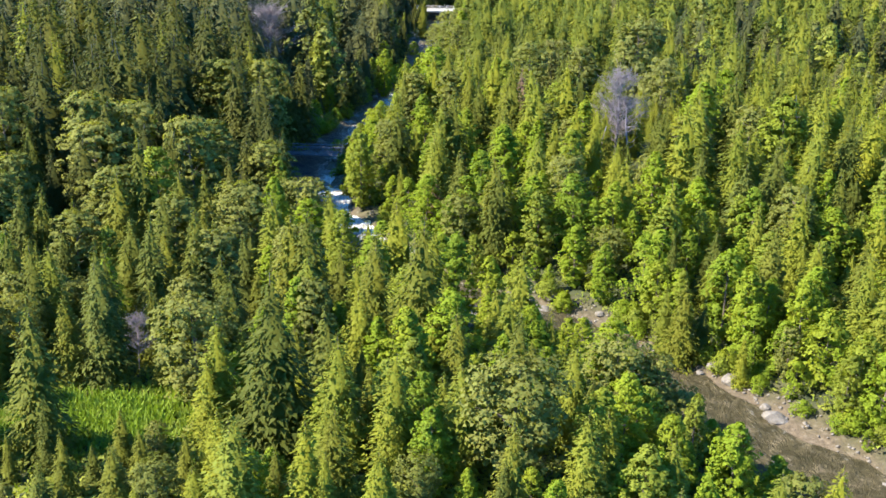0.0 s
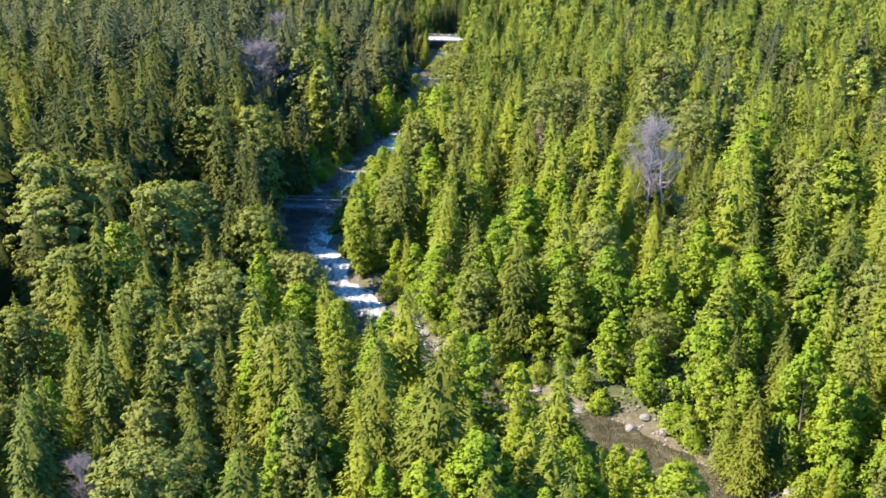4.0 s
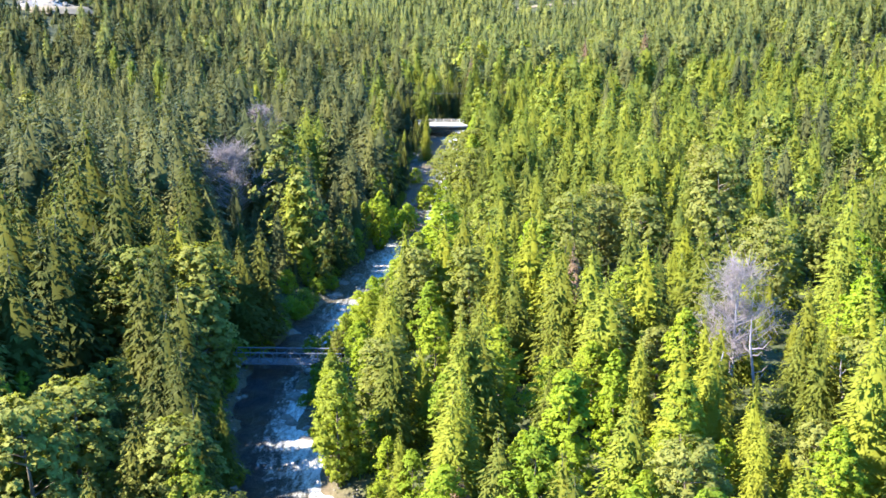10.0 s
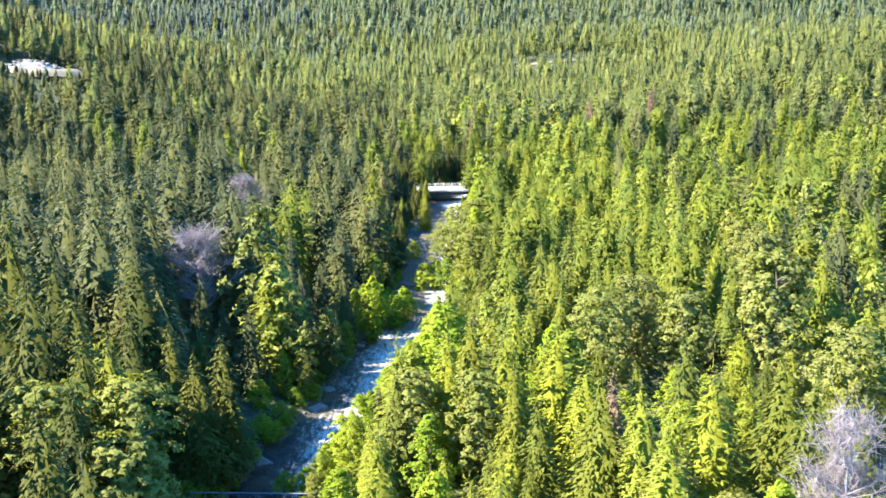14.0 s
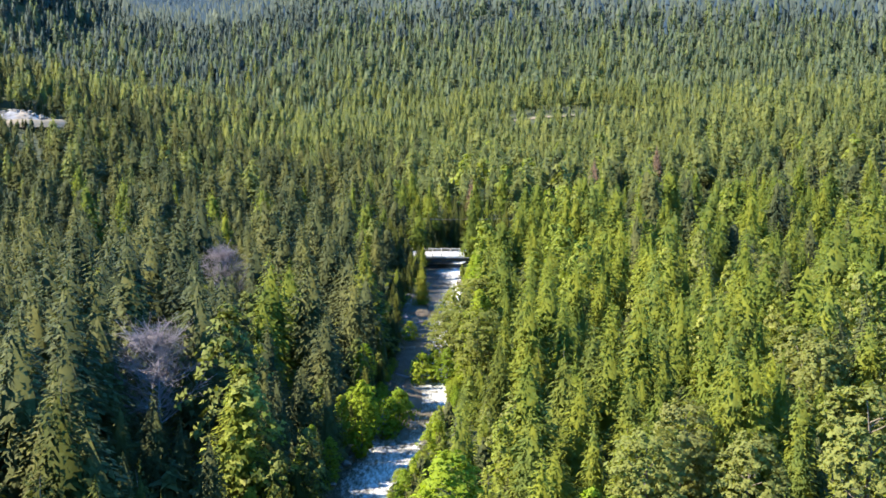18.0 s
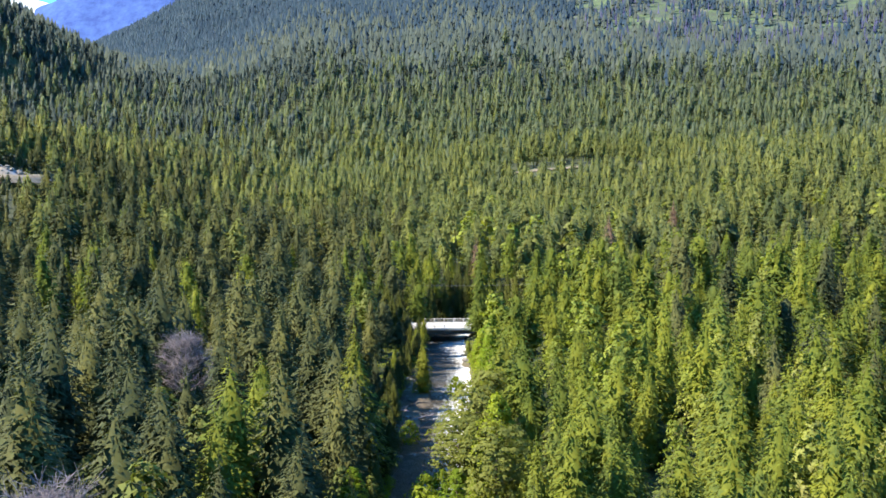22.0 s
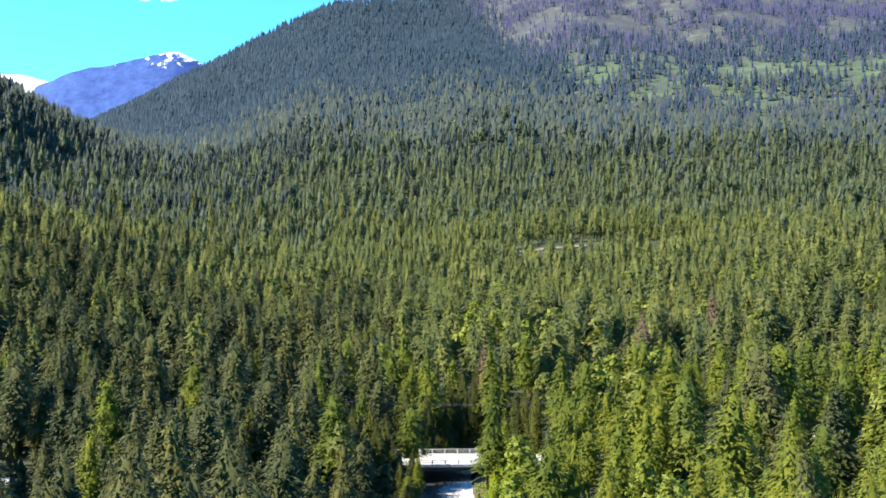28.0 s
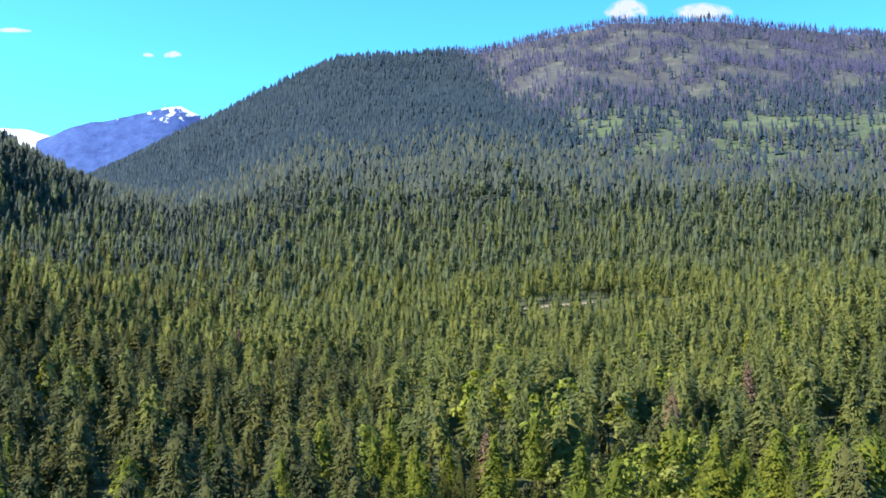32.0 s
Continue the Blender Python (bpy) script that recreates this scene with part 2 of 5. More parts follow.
def far_peak():
    """A wooded far mountain, haze painted in as blue, bare and snowy towards its crest."""
    m, nt, out = make_mat("far_peak")
    geo = nt.nodes.new("ShaderNodeNewGeometry")
    sep = nt.nodes.new("ShaderNodeSeparateXYZ")
    nt.links.new(geo.outputs["Position"], sep.inputs[0])
    hi = nt.nodes.new("ShaderNodeMapRange")
    hi.inputs[1].default_value, hi.inputs[2].default_value = 640, 860
    hi.inputs[3].default_value, hi.inputs[4].default_value = 0.0, 0.34
    nt.links.new(sep.outputs["Z"], hi.inputs[0])
    add = nt.nodes.new("ShaderNodeMath")
    nt.links.new(hi.outputs[0], add.inputs[0])
    nt.links.new(noise_tex(nt, 0.022, 7.0, 0.66), add.inputs[1])
    east = nt.nodes.new("ShaderNodeMapRange")
    east.inputs[1].default_value, east.inputs[2].default_value = -1300, -1060
    east.inputs[3].default_value, east.inputs[4].default_value = 0.0, 0.10
    nt.links.new(sep.outputs["X"], east.inputs[0])
    more = nt.nodes.new("ShaderNodeMath")
    nt.links.new(add.outputs[0], more.inputs[0])
    nt.links.new(east.outputs[0], more.inputs[1])
    add = more
    snow = ramp(nt, add.outputs[0], [(0.885, (0, 0, 0)), (0.91, (1, 1, 1))])
    # the blue of far haze is put into the woods' colour
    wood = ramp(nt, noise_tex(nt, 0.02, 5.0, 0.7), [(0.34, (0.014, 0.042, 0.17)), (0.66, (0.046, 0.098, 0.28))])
    p = nt.nodes.new("ShaderNodeBsdfPrincipled")
    p.inputs["Roughness"].default_value = 1.0
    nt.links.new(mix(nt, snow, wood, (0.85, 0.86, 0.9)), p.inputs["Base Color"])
    nt.links.new(p.outputs[0], out.inputs["Surface"])
    return m


LAND = land()
FARPEAK = far_peak()

# ---- the lie of the land ----
RIVER = [(70, -60, 4), (46, 5, 4.5), (30, 38, 4.5), (22.5, 55, 4.2), (16.5, 66.5, 4.2), (10.5, 75, 3.8), (4.5, 80.5, 3.6), (-2, 87, 3.6),
         (-7.5, 96, 3.4), (-13, 109, 3.5), (-16.7, 122, 3.2), (-17.4, 134, 3.1), (-15.6, 146, 3.1), (-12.8, 160, 3.1),
         (-10.0, 176, 3.2), (-7.7, 195, 3.5), (-5.3, 212, 4.3), (-5, 225, 4.3), (-4, 250, 4.8), (-3.3, 282, 6.3),
         (-2.8, 300, 6.4), (-1.2, 330, 4.5), (-0.5, 362, 4.5), (2, 374, 4.2), (9, 386, 3.6), (22, 396, 3.4), (45, 408, 3.4), (90, 425, 3.4), (200, 460, 3.4)]
RIV = np.array(RIVER, float)


def wobble(x, y, s, seed):
    """Smooth rolling noise, about -1 to 1."""
    r = np.random.RandomState(seed)
    v = 0.0
    for k in range(6):
        a = r.uniform(0, 2 * math.pi)
        f = s * r.uniform(0.6, 1.9)
        v = v + np.sin((x * math.cos(a) + y * math.sin(a)) * f + r.uniform(0, 6.28)) / (0.5 + f / s)
    return v / 2.6


def river_gap(x, y):
    """Metres from the water's edge (below 0 in the river)."""
    x, y = np.asarray(x, float), np.asarray(y, float)
    best = np.full(x.shape, 1e9)
    for (ax, ay, aw), (bx, by, bw) in zip(RIV[:-1], RIV[1:]):
        dx, dy = bx - ax, by - ay
        u = np.clip(((x - ax) * dx + (y - ay) * dy) / (dx * dx + dy * dy), 0, 1)
        d = np.hypot(x - ax - u * dx, y - ay - u * dy) - (aw + u * (bw - aw))
        best = np.minimum(best, d)
    return best + 0.75 * wobble(x, y, 0.55, 91) * np.clip((y - 70) / 20, 0, 1)


def water_level(y):
    return 10.6 - 0.029 * np.clip(y, -200, 372)


VALLEY_Y = [-1800, -300, 0, 100, 370, 600, 980, 1300, 1600, 2100, 3300, 5000]
VALLEY_Z = [40, 22, 12, 9.5, 2.0, 7, 17, 38, 62, 80, 90, 90]
CREST_X = [-3000, -2000, -1500, -1068, -739, -444, -304, -165, 150, 361, 536, 852, 1045, 1392, 2600]
CREST_Z = [160, 160, 210, 396, 561, 709, 767, 779, 799, 848, 883, 893, 868, 842, 780]


HILL_X, HILL_Z = [150, 321, 496, 586, 900], [0, 6, 48, 114, 345]


def ground_z(x, y):
    x, y = np.asarray(x, float), np.asarray(y, float)
    z = np.interp(y, VALLEY_Y, VALLEY_Z)
    # the hill on the near side of the side valley
    z = z + np.interp(-x, HILL_X, HILL_Z) * np.exp(-((y - 1570) / 430.0) ** 2)
    z = z + 0.05 * np.clip(np.abs(x) - 60, 0, 800) * np.clip((y + 200) / 500, 0, 1) * np.clip((1500 - y) / 700, 0, 1)
    z = z + np.where(x > 0, 0.11, 0.22) * np.clip(np.abs(x) - 110, 0, 260) * np.exp(-((y - 680) / 260.0) ** 2)
    z = z + 22 * np.exp(-(((x - 130) / 130.0) ** 2 + ((y - 1010) / 110.0) ** 2))
    # the mountain
    u = np.clip((y - 1000) / 2255.0, 0, 1)
    crest = np.interp(x, CREST_X, CREST_Z)
    g = u ** (1.5 + 0.5 * np.clip((-x - 250) / 300, 0, 1)) * (1 + 0.10 * wobble(x, y, 0.011, 3) * np.sin(math.pi * u))
    z = z + (crest - np.interp(y, VALLEY_Y, VALLEY_Z)) * g * (y > 1000)
    z = z - np.clip(y - 3255, 0, 2000) * 0.55
    z = z + 1.2 * wobble(x, y, 0.03, 5) * np.clip(np.abs(y - 100) / 300, 0.3, 3)
    # the river bed and its banks
    d = river_gap(x, y)
    bank = water_level(y) + 0.25 + 1.6 * (1 - np.exp(-np.clip(d, 0, 99) / 4.0)) + np.clip(d, 0, 40) * np.where(x > -5, 0.11, 0.05)
    bed = water_level(y) - 0.25 - 0.22 * np.clip(-d, 0, 4)
    isle = np.maximum(1 - ((x + 6.0) / 1.3) ** 2 - ((y - 214) / 20.0) ** 2, 1 - ((x + 5.8) / 2.4) ** 2 - ((y - 293) / 12.0) ** 2)
    isle = np.maximum(isle, 1 - ((x + 8.2 - 0.05 * (y - 272)) / 2.8) ** 2 - ((y - 271) / 11.0) ** 2)
    bed = np.where(isle > 0, water_level(y) + 0.5 * np.clip(isle * 3, 0, 1), bed)
    # a gravel bar where the low water leaves the bed dry
    bar = np.clip((y - 56 + 0.5 * (x - 14)) / 6, 0, 1) * np.clip((88 - y) / 5, 0, 1)
    bed = bed + bar * np.clip(0.55 + 0.3 * wobble(x, y, 0.5, 17), 0, 1) * np.clip(1.2 - 0.04 * (y - 60), 0.6, 1.2)
    near = np.clip(1 - (d - 25) / 60.0, 0, 1) * np.clip((700 - y) / 200, 0, 1)
    near = near * near * (3 - 2 * near)
    z = z * (1 - near) + bank * near
    z = np.where((d < 0) & (y < 700), bed, z)
    return z


def mesh_from(name, verts, faces, smooth=False):
    me = bpy.data.meshes.new(name)
    verts, faces = np.asarray(verts, np.float32), np.asarray(faces, np.int32)
    k = faces.shape[1]
    me.vertices.add(len(verts))
    me.vertices.foreach_set("co", verts.ravel())
    me.loops.add(faces.size)
    me.loops.foreach_set("vertex_index", faces.ravel())
    me.polygons.add(len(faces))
    me.polygons.foreach_set("loop_start", np.arange(0, faces.size, k, dtype=np.int32))
    me.polygons.foreach_set("loop_total", np.full(len(faces), k, np.int32))
    if smooth:
        me.polygons.foreach_set("use_smooth", np.ones(len(faces), bool))
    me.update(calc_edges=True)
    return me


def solid_mesh(name, verts, faces, material, parent=None, smooth=False, label=""):
    me = mesh_from(name, verts, faces, smooth)
    me.materials.append(material)
    ob = new(name, me)
    if parent:
        ob.parent = parent
    if label:
        ob["label"] = label
    return ob


def leaf_normals(me, n):
    """Shades leaves along the swell of their crown."""
    n = n / (np.linalg.norm(n, axis=1)[:, None] + 1e-9)
    me.attributes.new("custom_normal", "FLOAT_VECTOR", "POINT").data.foreach_set("vector", n.astype(np.float32).ravel())


def grid_faces(rows, cols):
    i = np.arange(rows * cols).reshape(rows, cols)
    return np.stack([i[:-1, :-1], i[:-1, 1:], i[1:, 1:], i[1:, :-1]], -1).reshape(-1, 4)


half = [0.0]
while half[-1] < 3200:
    half.append(half[-1] + max(1.6, (half[-1] - 45) * 0.045))
GX = np.array([-v for v in half[:0:-1]] + half)
gy = [-1800.0]
while gy[-1] < 4100:
    gy.append(gy[-1] + (max(2.0, (-60 - gy[-1]) * 0.12) if gy[-1] < -60 else max(2.0, (gy[-1] - 350) * 0.02)))
GY = np.array(gy)
XX, YY = np.meshgrid(GX, GY)
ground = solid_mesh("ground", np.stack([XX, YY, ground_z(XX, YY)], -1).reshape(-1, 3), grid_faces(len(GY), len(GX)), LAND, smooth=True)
shore = ground.data.attributes.new("shore", "FLOAT", "POINT")
shore.data.foreach_set("value", np.where(YY < 520, np.clip(1 - (river_gap(XX, YY) + 0.2) / 1.4, 0, 1), 0).astype(np.float32).ravel())
opened = ground.data.attributes.new("open_slope", "FLOAT", "POINT")
opened.data.foreach_set("value", np.clip((XX - (60 + (3255 - YY) * 0.15)) / 90 + 0.3, 0, 1).astype(np.float32).ravel())
tagged(ground, "forest floor of a mountain valley with needles and low growth", "ground", kind="structure")

# ---- the river ----


def river_water():
    """The water's sheet: runs along the bed, with standing waves where it is rough."""
    m, nt, out = make_mat("river_water")
    geo = nt.nodes.new("ShaderNodeNewGeometry")
    mp = nt.nodes.new("ShaderNodeMapping")
    mp.inputs["Scale"].default_value = (1.0, 0.28, 1.0)
    nt.links.new(geo.outputs["Position"], mp.inputs["Vector"])
    a = noise_tex(nt, 2.3, 8.0, 0.74, mp.outputs[0])
    big = noise_tex(nt, 0.16, 3.0, 0.5, mp.outputs[0])
    s = nt.nodes.new("ShaderNodeMath")
    s.operation = "MULTIPLY_ADD"
    nt.links.new(big, s.inputs[0])
    s.inputs[1].default_value = 0.55
    nt.links.new(a, s.inputs[2])
    rough = nt.nodes.new("ShaderNodeAttribute")
    rough.attribute_name = "rapids"
    s2 = nt.nodes.new("ShaderNodeMath")
    s2.operation = "MULTIPLY_ADD"
    nt.links.new(rough.outputs["Fac"], s2.inputs[0])
    s2.inputs[1].default_value = 0.40
    nt.links.new(s.outputs[0], s2.inputs[2])
    s = s2
    low = nt.nodes.new("ShaderNodeMath")
    low.operation = "SUBTRACT"
    nt.links.new(s.outputs[0], low.inputs[0])
    low.inputs[1].default_value = 0.5
    s = low
    froth = noise_tex(nt, 5.5, 4.0, 0.7)
    fine = nt.nodes.new("ShaderNodeMath")
    fine.operation = "MULTIPLY_ADD"
    nt.links.new(froth, fine.inputs[0])
    fine.inputs[1].default_value = 0.55
    nt.links.new(s.outputs[0], fine.inputs[2])
    foam = ramp(nt, fine.outputs[0], [(0.70, (0, 0, 0)), (0.96, (0.92, 0.92, 0.92))])
    deep = ramp(nt, noise_tex(nt, 0.3, 4.0), [(0.35, (0.012, 0.018, 0.028)), (0.65, (0.060, 0.048, 0.032))])
    brown = ramp(nt, noise_tex(nt, 0.8, 5.0, 0.7), [(0.32, (0.030, 0.028, 0.015)), (0.52, (0.070, 0.060, 0.034)), (0.68, (0.125, 0.105, 0.070))])
    brown = mix(nt, 1.0, brown, ramp(nt, noise_tex(nt, 4.5, 4.0, 0.7), [(0.36, (0.55, 0.55, 0.55)), (0.56, (1.0, 1.0, 1.0)), (0.68, (1.9, 1.85, 1.8))]), "MULTIPLY")
    slack = nt.nodes.new("ShaderNodeAttribute")
    slack.attribute_name = "slack"
    deep = mix(nt, slack.outputs["Fac"], deep, brown)
    col = mix(nt, foam, deep, ramp(nt, noise_tex(nt, 3.0, 5.0, 0.7, mp.outputs[0]), [(0.34, (0.42, 0.42, 0.41)), (0.60, (0.78, 0.78, 0.77))]))
    p = nt.nodes.new("ShaderNodeBsdfPrincipled")
    nt.links.new(col, p.inputs["Base Color"])
    p.inputs["IOR"].default_value = 1.33
    p.inputs["Specular IOR Level"].default_value = 0.128
    nt.links.new(ramp(nt, s.outputs[0], [(0.5, (0.32,) * 3), (0.63, (0.7,) * 3)]), p.inputs["Roughness"])
    b = node(nt, "ShaderNodeBump", Strength=0.8, Distance=0.5)
    nt.links.new(a, b.inputs["Height"])
    nt.links.new(b.outputs[0], p.inputs["Normal"])
    nt.links.new(p.outputs[0], out.inputs["Surface"])
    seg = np.hypot(np.diff(RIV[:, 0]), np.diff(RIV[:, 1]))
    s0 = np.r_[0, np.cumsum(seg)]
    ss = np.arange(0, s0[-1], 0.6)
    cx, cy, cw = (np.interp(ss, s0, RIV[:, k]) for k in range(3))
    for _ in range(3):
        cx, cy, cw = (np.convolve(np.pad(v, 4, "edge"), np.ones(9) / 9, "valid") for v in (cx, cy, cw))
    tx, ty = np.gradient(cx), np.gradient(cy)
    ln = np.hypot(tx, ty)
    cols = np.linspace(-1.25, 1.25, 25)
    px = cx[:, None] + (ty / ln)[:, None] * cols * cw[:, None]
    py = cy[:, None] - (tx / ln)[:, None] * cols * cw[:, None]
    pz = water_level(py) + np.interp(py, (80, 100, 150, 200), (0.05, 0.20, 0.15, 0.05)) * (wobble(px, py, 1.3, 11) + 0.5 * wobble(px, py, 2.8, 12))
    ob = solid_mesh("river", np.stack([px, py, pz], -1).reshape(-1, 3), grid_faces(len(ss), 25), m, smooth=True)
    wild = np.interp(py, (60, 84, 94, 104, 122, 130, 142, 152, 175, 200, 240, 290, 340), (0.0, 0.0, 0.34, 0.56, 0.48, 0.24, 0.34, 0.60, 0.58, 0.44, 0.26, 0.36, 0.40))
    # more foam to the right; the left side's shade is put in as less foam
    wild = wild + np.interp(py, (90, 100, 150, 165, 220, 245), (0.0, 0.55, 0.6, 0.3, 0.3, 0.6)) * np.repeat(cols[None], len(ss), 0)
    wild = np.where(py > 100, np.maximum(wild, 0.10), wild)
    ob.data.attributes.new("rapids", "FLOAT", "POINT").data.foreach_set("value", wild.astype(np.float32).ravel())
    ob.data.attributes.new("slack", "FLOAT", "POINT").data.foreach_set("value", np.interp(py, (86, 98, 150, 166, 214, 235), (1, 0, 0, 0.9, 0.9, 0.2)).astype(np.float32).ravel())
    return tagged(ob, "fast mountain river with white rapids over a stony bed", "river", kind="structure")


river_water()

# ---- plants ----


def join(pieces):
    vs, fs, n = [], [], 0
    for p in pieces:
        vs.append(p[0])
        fs.append(p[1] + n)
        n += len(p[0])
    if len(pieces[0]) == 3:
        return np.concatenate(vs), np.concatenate(fs), np.concatenate([p[2] for p in pieces])
    return np.concatenate(vs), np.concatenate(fs)


def cone_core(H, R, bare, n=7, power=0.8):
    """The dark closed inside of a conifer."""
    v, f = [], []
    zs = (bare, bare + 0.25, bare + 0.55, 0.90)
    for k, z in enumerate(zs):
        q = 0.0 if z > 0.89 else R * (1 - z) ** power * (0.42 if k == 0 else 0.62)
        for j in range(n):
            a = 6.283 * j / n + k
            v.append((math.cos(a) * q, math.sin(a) * q, z * H))
    for k in range(len(zs) - 1):
        for j in range(n):
            a, b = k * n + j, k * n + (j + 1) % n
            f += [[a, b, b + n], [a, b + n, a + n]]
    v = np.array(v)
    return v, np.array(f), v * (1, 1, 0) + (0, 0, 0.4 * R)


def conifer_crown(seed, H, R, sprays=1100, size=0.42, whorl=0.75, bare=0.03, power=0.8, droop=0.6, sides=7, lift=1.2):
    """Hanging sprays in whorls over a cone, more of them where it is wide."""
    r = np.random.RandomState(seed)
    u = 1 - np.sqrt(r.uniform(0.0004, 1, sprays))
    z = H * (bare + (1 - bare) * u)
    az = r.uniform(0, 6.283, sprays)
    band = (z / whorl + 0.25 * np.sin(az * 2 + seed)) % 1.0
    lump = 1 + 0.16 * np.sin(az * 3 + z * 1.1 + seed) + 0.12 * np.sin(az * 5 - z * 2.3)
    rad = (R * (1 - z / H) ** power * lump + 0.05) * (1.08 - 0.42 * band) * (0.5 + 0.62 * r.uniform(size=sprays) ** 0.6)
    s = size * r.uniform(0.6, 1.35, sprays) * (0.45 + 0.55 * np.clip((1 - z / H) * 3, 0, 1))
    d = np.stack([np.cos(az), np.sin(az), 0 * az], 1)
    side = np.stack([-np.sin(az), np.cos(az), 0 * az], 1)
    p = d * rad[:, None] + np.stack([0 * z, 0 * z, z], 1)
    dip = droop * r.uniform(0.6, 1.4, sprays)
    out = d * 0.8 - np.stack([0 * z, 0 * z, dip], 1) + side * r.normal(0, 0.35, sprays)[:, None]
    inn = p - out * (s * 0.75)[:, None]
    tip = p + out * (s * 0.65)[:, None]
    w = side + np.stack([0 * z, 0 * z, r.normal(0, 0.2, sprays)], 1)
    v = np.stack([inn - w * (s * 0.42)[:, None], inn + w * (s * 0.42)[:, None], tip], 1).reshape(-1, 3)
    nrm = d * 0.6 + np.stack([0 * z, 0 * z, lift - 0.4 * band], 1) + r.normal(0, 0.2, (sprays, 3))
    nrm = np.repeat(nrm / np.linalg.norm(nrm, axis=1)[:, None], 3, 0)
    spike = np.array([[0.05, 0, H * 0.95], [-0.03, 0.045, H * 0.95], [-0.03, -0.045, H * 0.95], [0, 0, H * 1.01]])
    return join([(v, np.arange(3 * sprays).reshape(-1, 3)[:, ::-1], nrm), cone_core(H, R, bare, sides, power),
                 (spike, np.array([[0, 1, 3], [1, 2, 3], [2, 0, 3]]), spike * (1, 1, 0))])


def tube(points, radii, n=6):
    pts = np.array(points, float)
    rings = []
    for k, (p, rad) in enumerate(zip(pts, radii)):
        d = pts[min(k + 1, len(pts) - 1)] - pts[max(k - 1, 0)]
        d = d / (np.linalg.norm(d) + 1e-9)
        a = np.cross(d, [0.3, 0.9, 0.2])
        a /= np.linalg.norm(a)
        b = np.cross(d, a)
        t = np.arange(n) * 2 * math.pi / n
        rings.append(p + rad * (np.cos(t)[:, None] * a + np.sin(t)[:, None] * b))
    v = np.concatenate(rings)
    f = []
    for k in range(len(pts) - 1):
        for j in range(n):
            a, b = k * n + j, k * n + (j + 1) % n
            f += [[a, b, b + n], [a, b + n, a + n]]
    return v, np.array(f)


def leaf_cards(centers, normals, size, r):
    """Small leaf clusters, a triangle each, facing about along normals."""
    n = len(centers)
    nn = normals + r.normal(0, 0.5, (n, 3))
    nn /= np.linalg.norm(nn, axis=1)[:, None]
    a = np.cross(nn, r.normal(0, 1, (n, 3)))
    a /= np.linalg.norm(a, axis=1)[:, None] + 1e-9
    b = np.cross(nn, a)
    s = size * r.uniform(0.55, 1.35, (n, 1))
    v = np.stack([centers - a * s, centers + a * s * 0.6 - b * s * 0.75, centers + a * s * 0.5 + b * s * 0.8], 1).reshape(-1, 3)
    soft = normals / (np.linalg.norm(normals, axis=1)[:, None] + 1e-9) + r.normal(0, 0.2, (n, 3))
    return v, np.arange(3 * n).reshape(-1, 3), np.repeat(soft, 3, 0)


def swell(u):
    """The outline of a leafy crown from its foot (0) to its tip (1)."""
    return np.where(u < 0.34, (np.clip(u, 0.02, 1) / 0.34) ** 0.55, (1 - (np.clip(u - 0.34, 0, 0.66) / 0.66) ** 1.7) ** 0.8)


def broad_crown(seed, H, R, lobes=80, leaves=30, size=0.16, base=0.03, lump=(0.14, 0.25), dome=False):
    """Leaf clusters over many small rounded tufts that taper to a soft tip."""
    r = np.random.RandomState(seed)
    u = r.uniform(0.03, 0.97, lobes)
    az = r.uniform(0, 6.283, lobes)
    rad = (np.sqrt(np.clip(1 - (1.8 * (u - 0.5)) ** 2, 0.05, 1)) if dome else swell(u)) * R * np.sqrt(r.uniform(0.06, 1, lobes)) * 0.86 * (1 + 0.18 * np.sin(az * 2 + u * 7 + seed))
    d = np.stack([np.cos(az), np.sin(az), 0.9 * (u - 0.35)], 1)
    c = np.stack([np.cos(az) * rad, np.sin(az) * rad, H * (base + (0.97 - base) * u)], 1)
    q = r.normal(0, 1, (lobes, leaves, 3))
    q /= np.linalg.norm(q, axis=2)[:, :, None]
    q[:, :, 2] = np.abs(q[:, :, 2]) - 0.35
    lr = R * r.uniform(*lump, (lobes, 1, 1))
    p = (c[:, None] + q * lr * np.array([1, 1, 1.15]) * r.uniform(0.7, 1.15, (lobes, leaves, 1))).reshape(-1, 3)
    nrm = (q * 0.45 + 0.6 * d[:, None] + [0, 0, 0.6]).reshape(-1, 3)
    return leaf_cards(p, nrm, size, r)


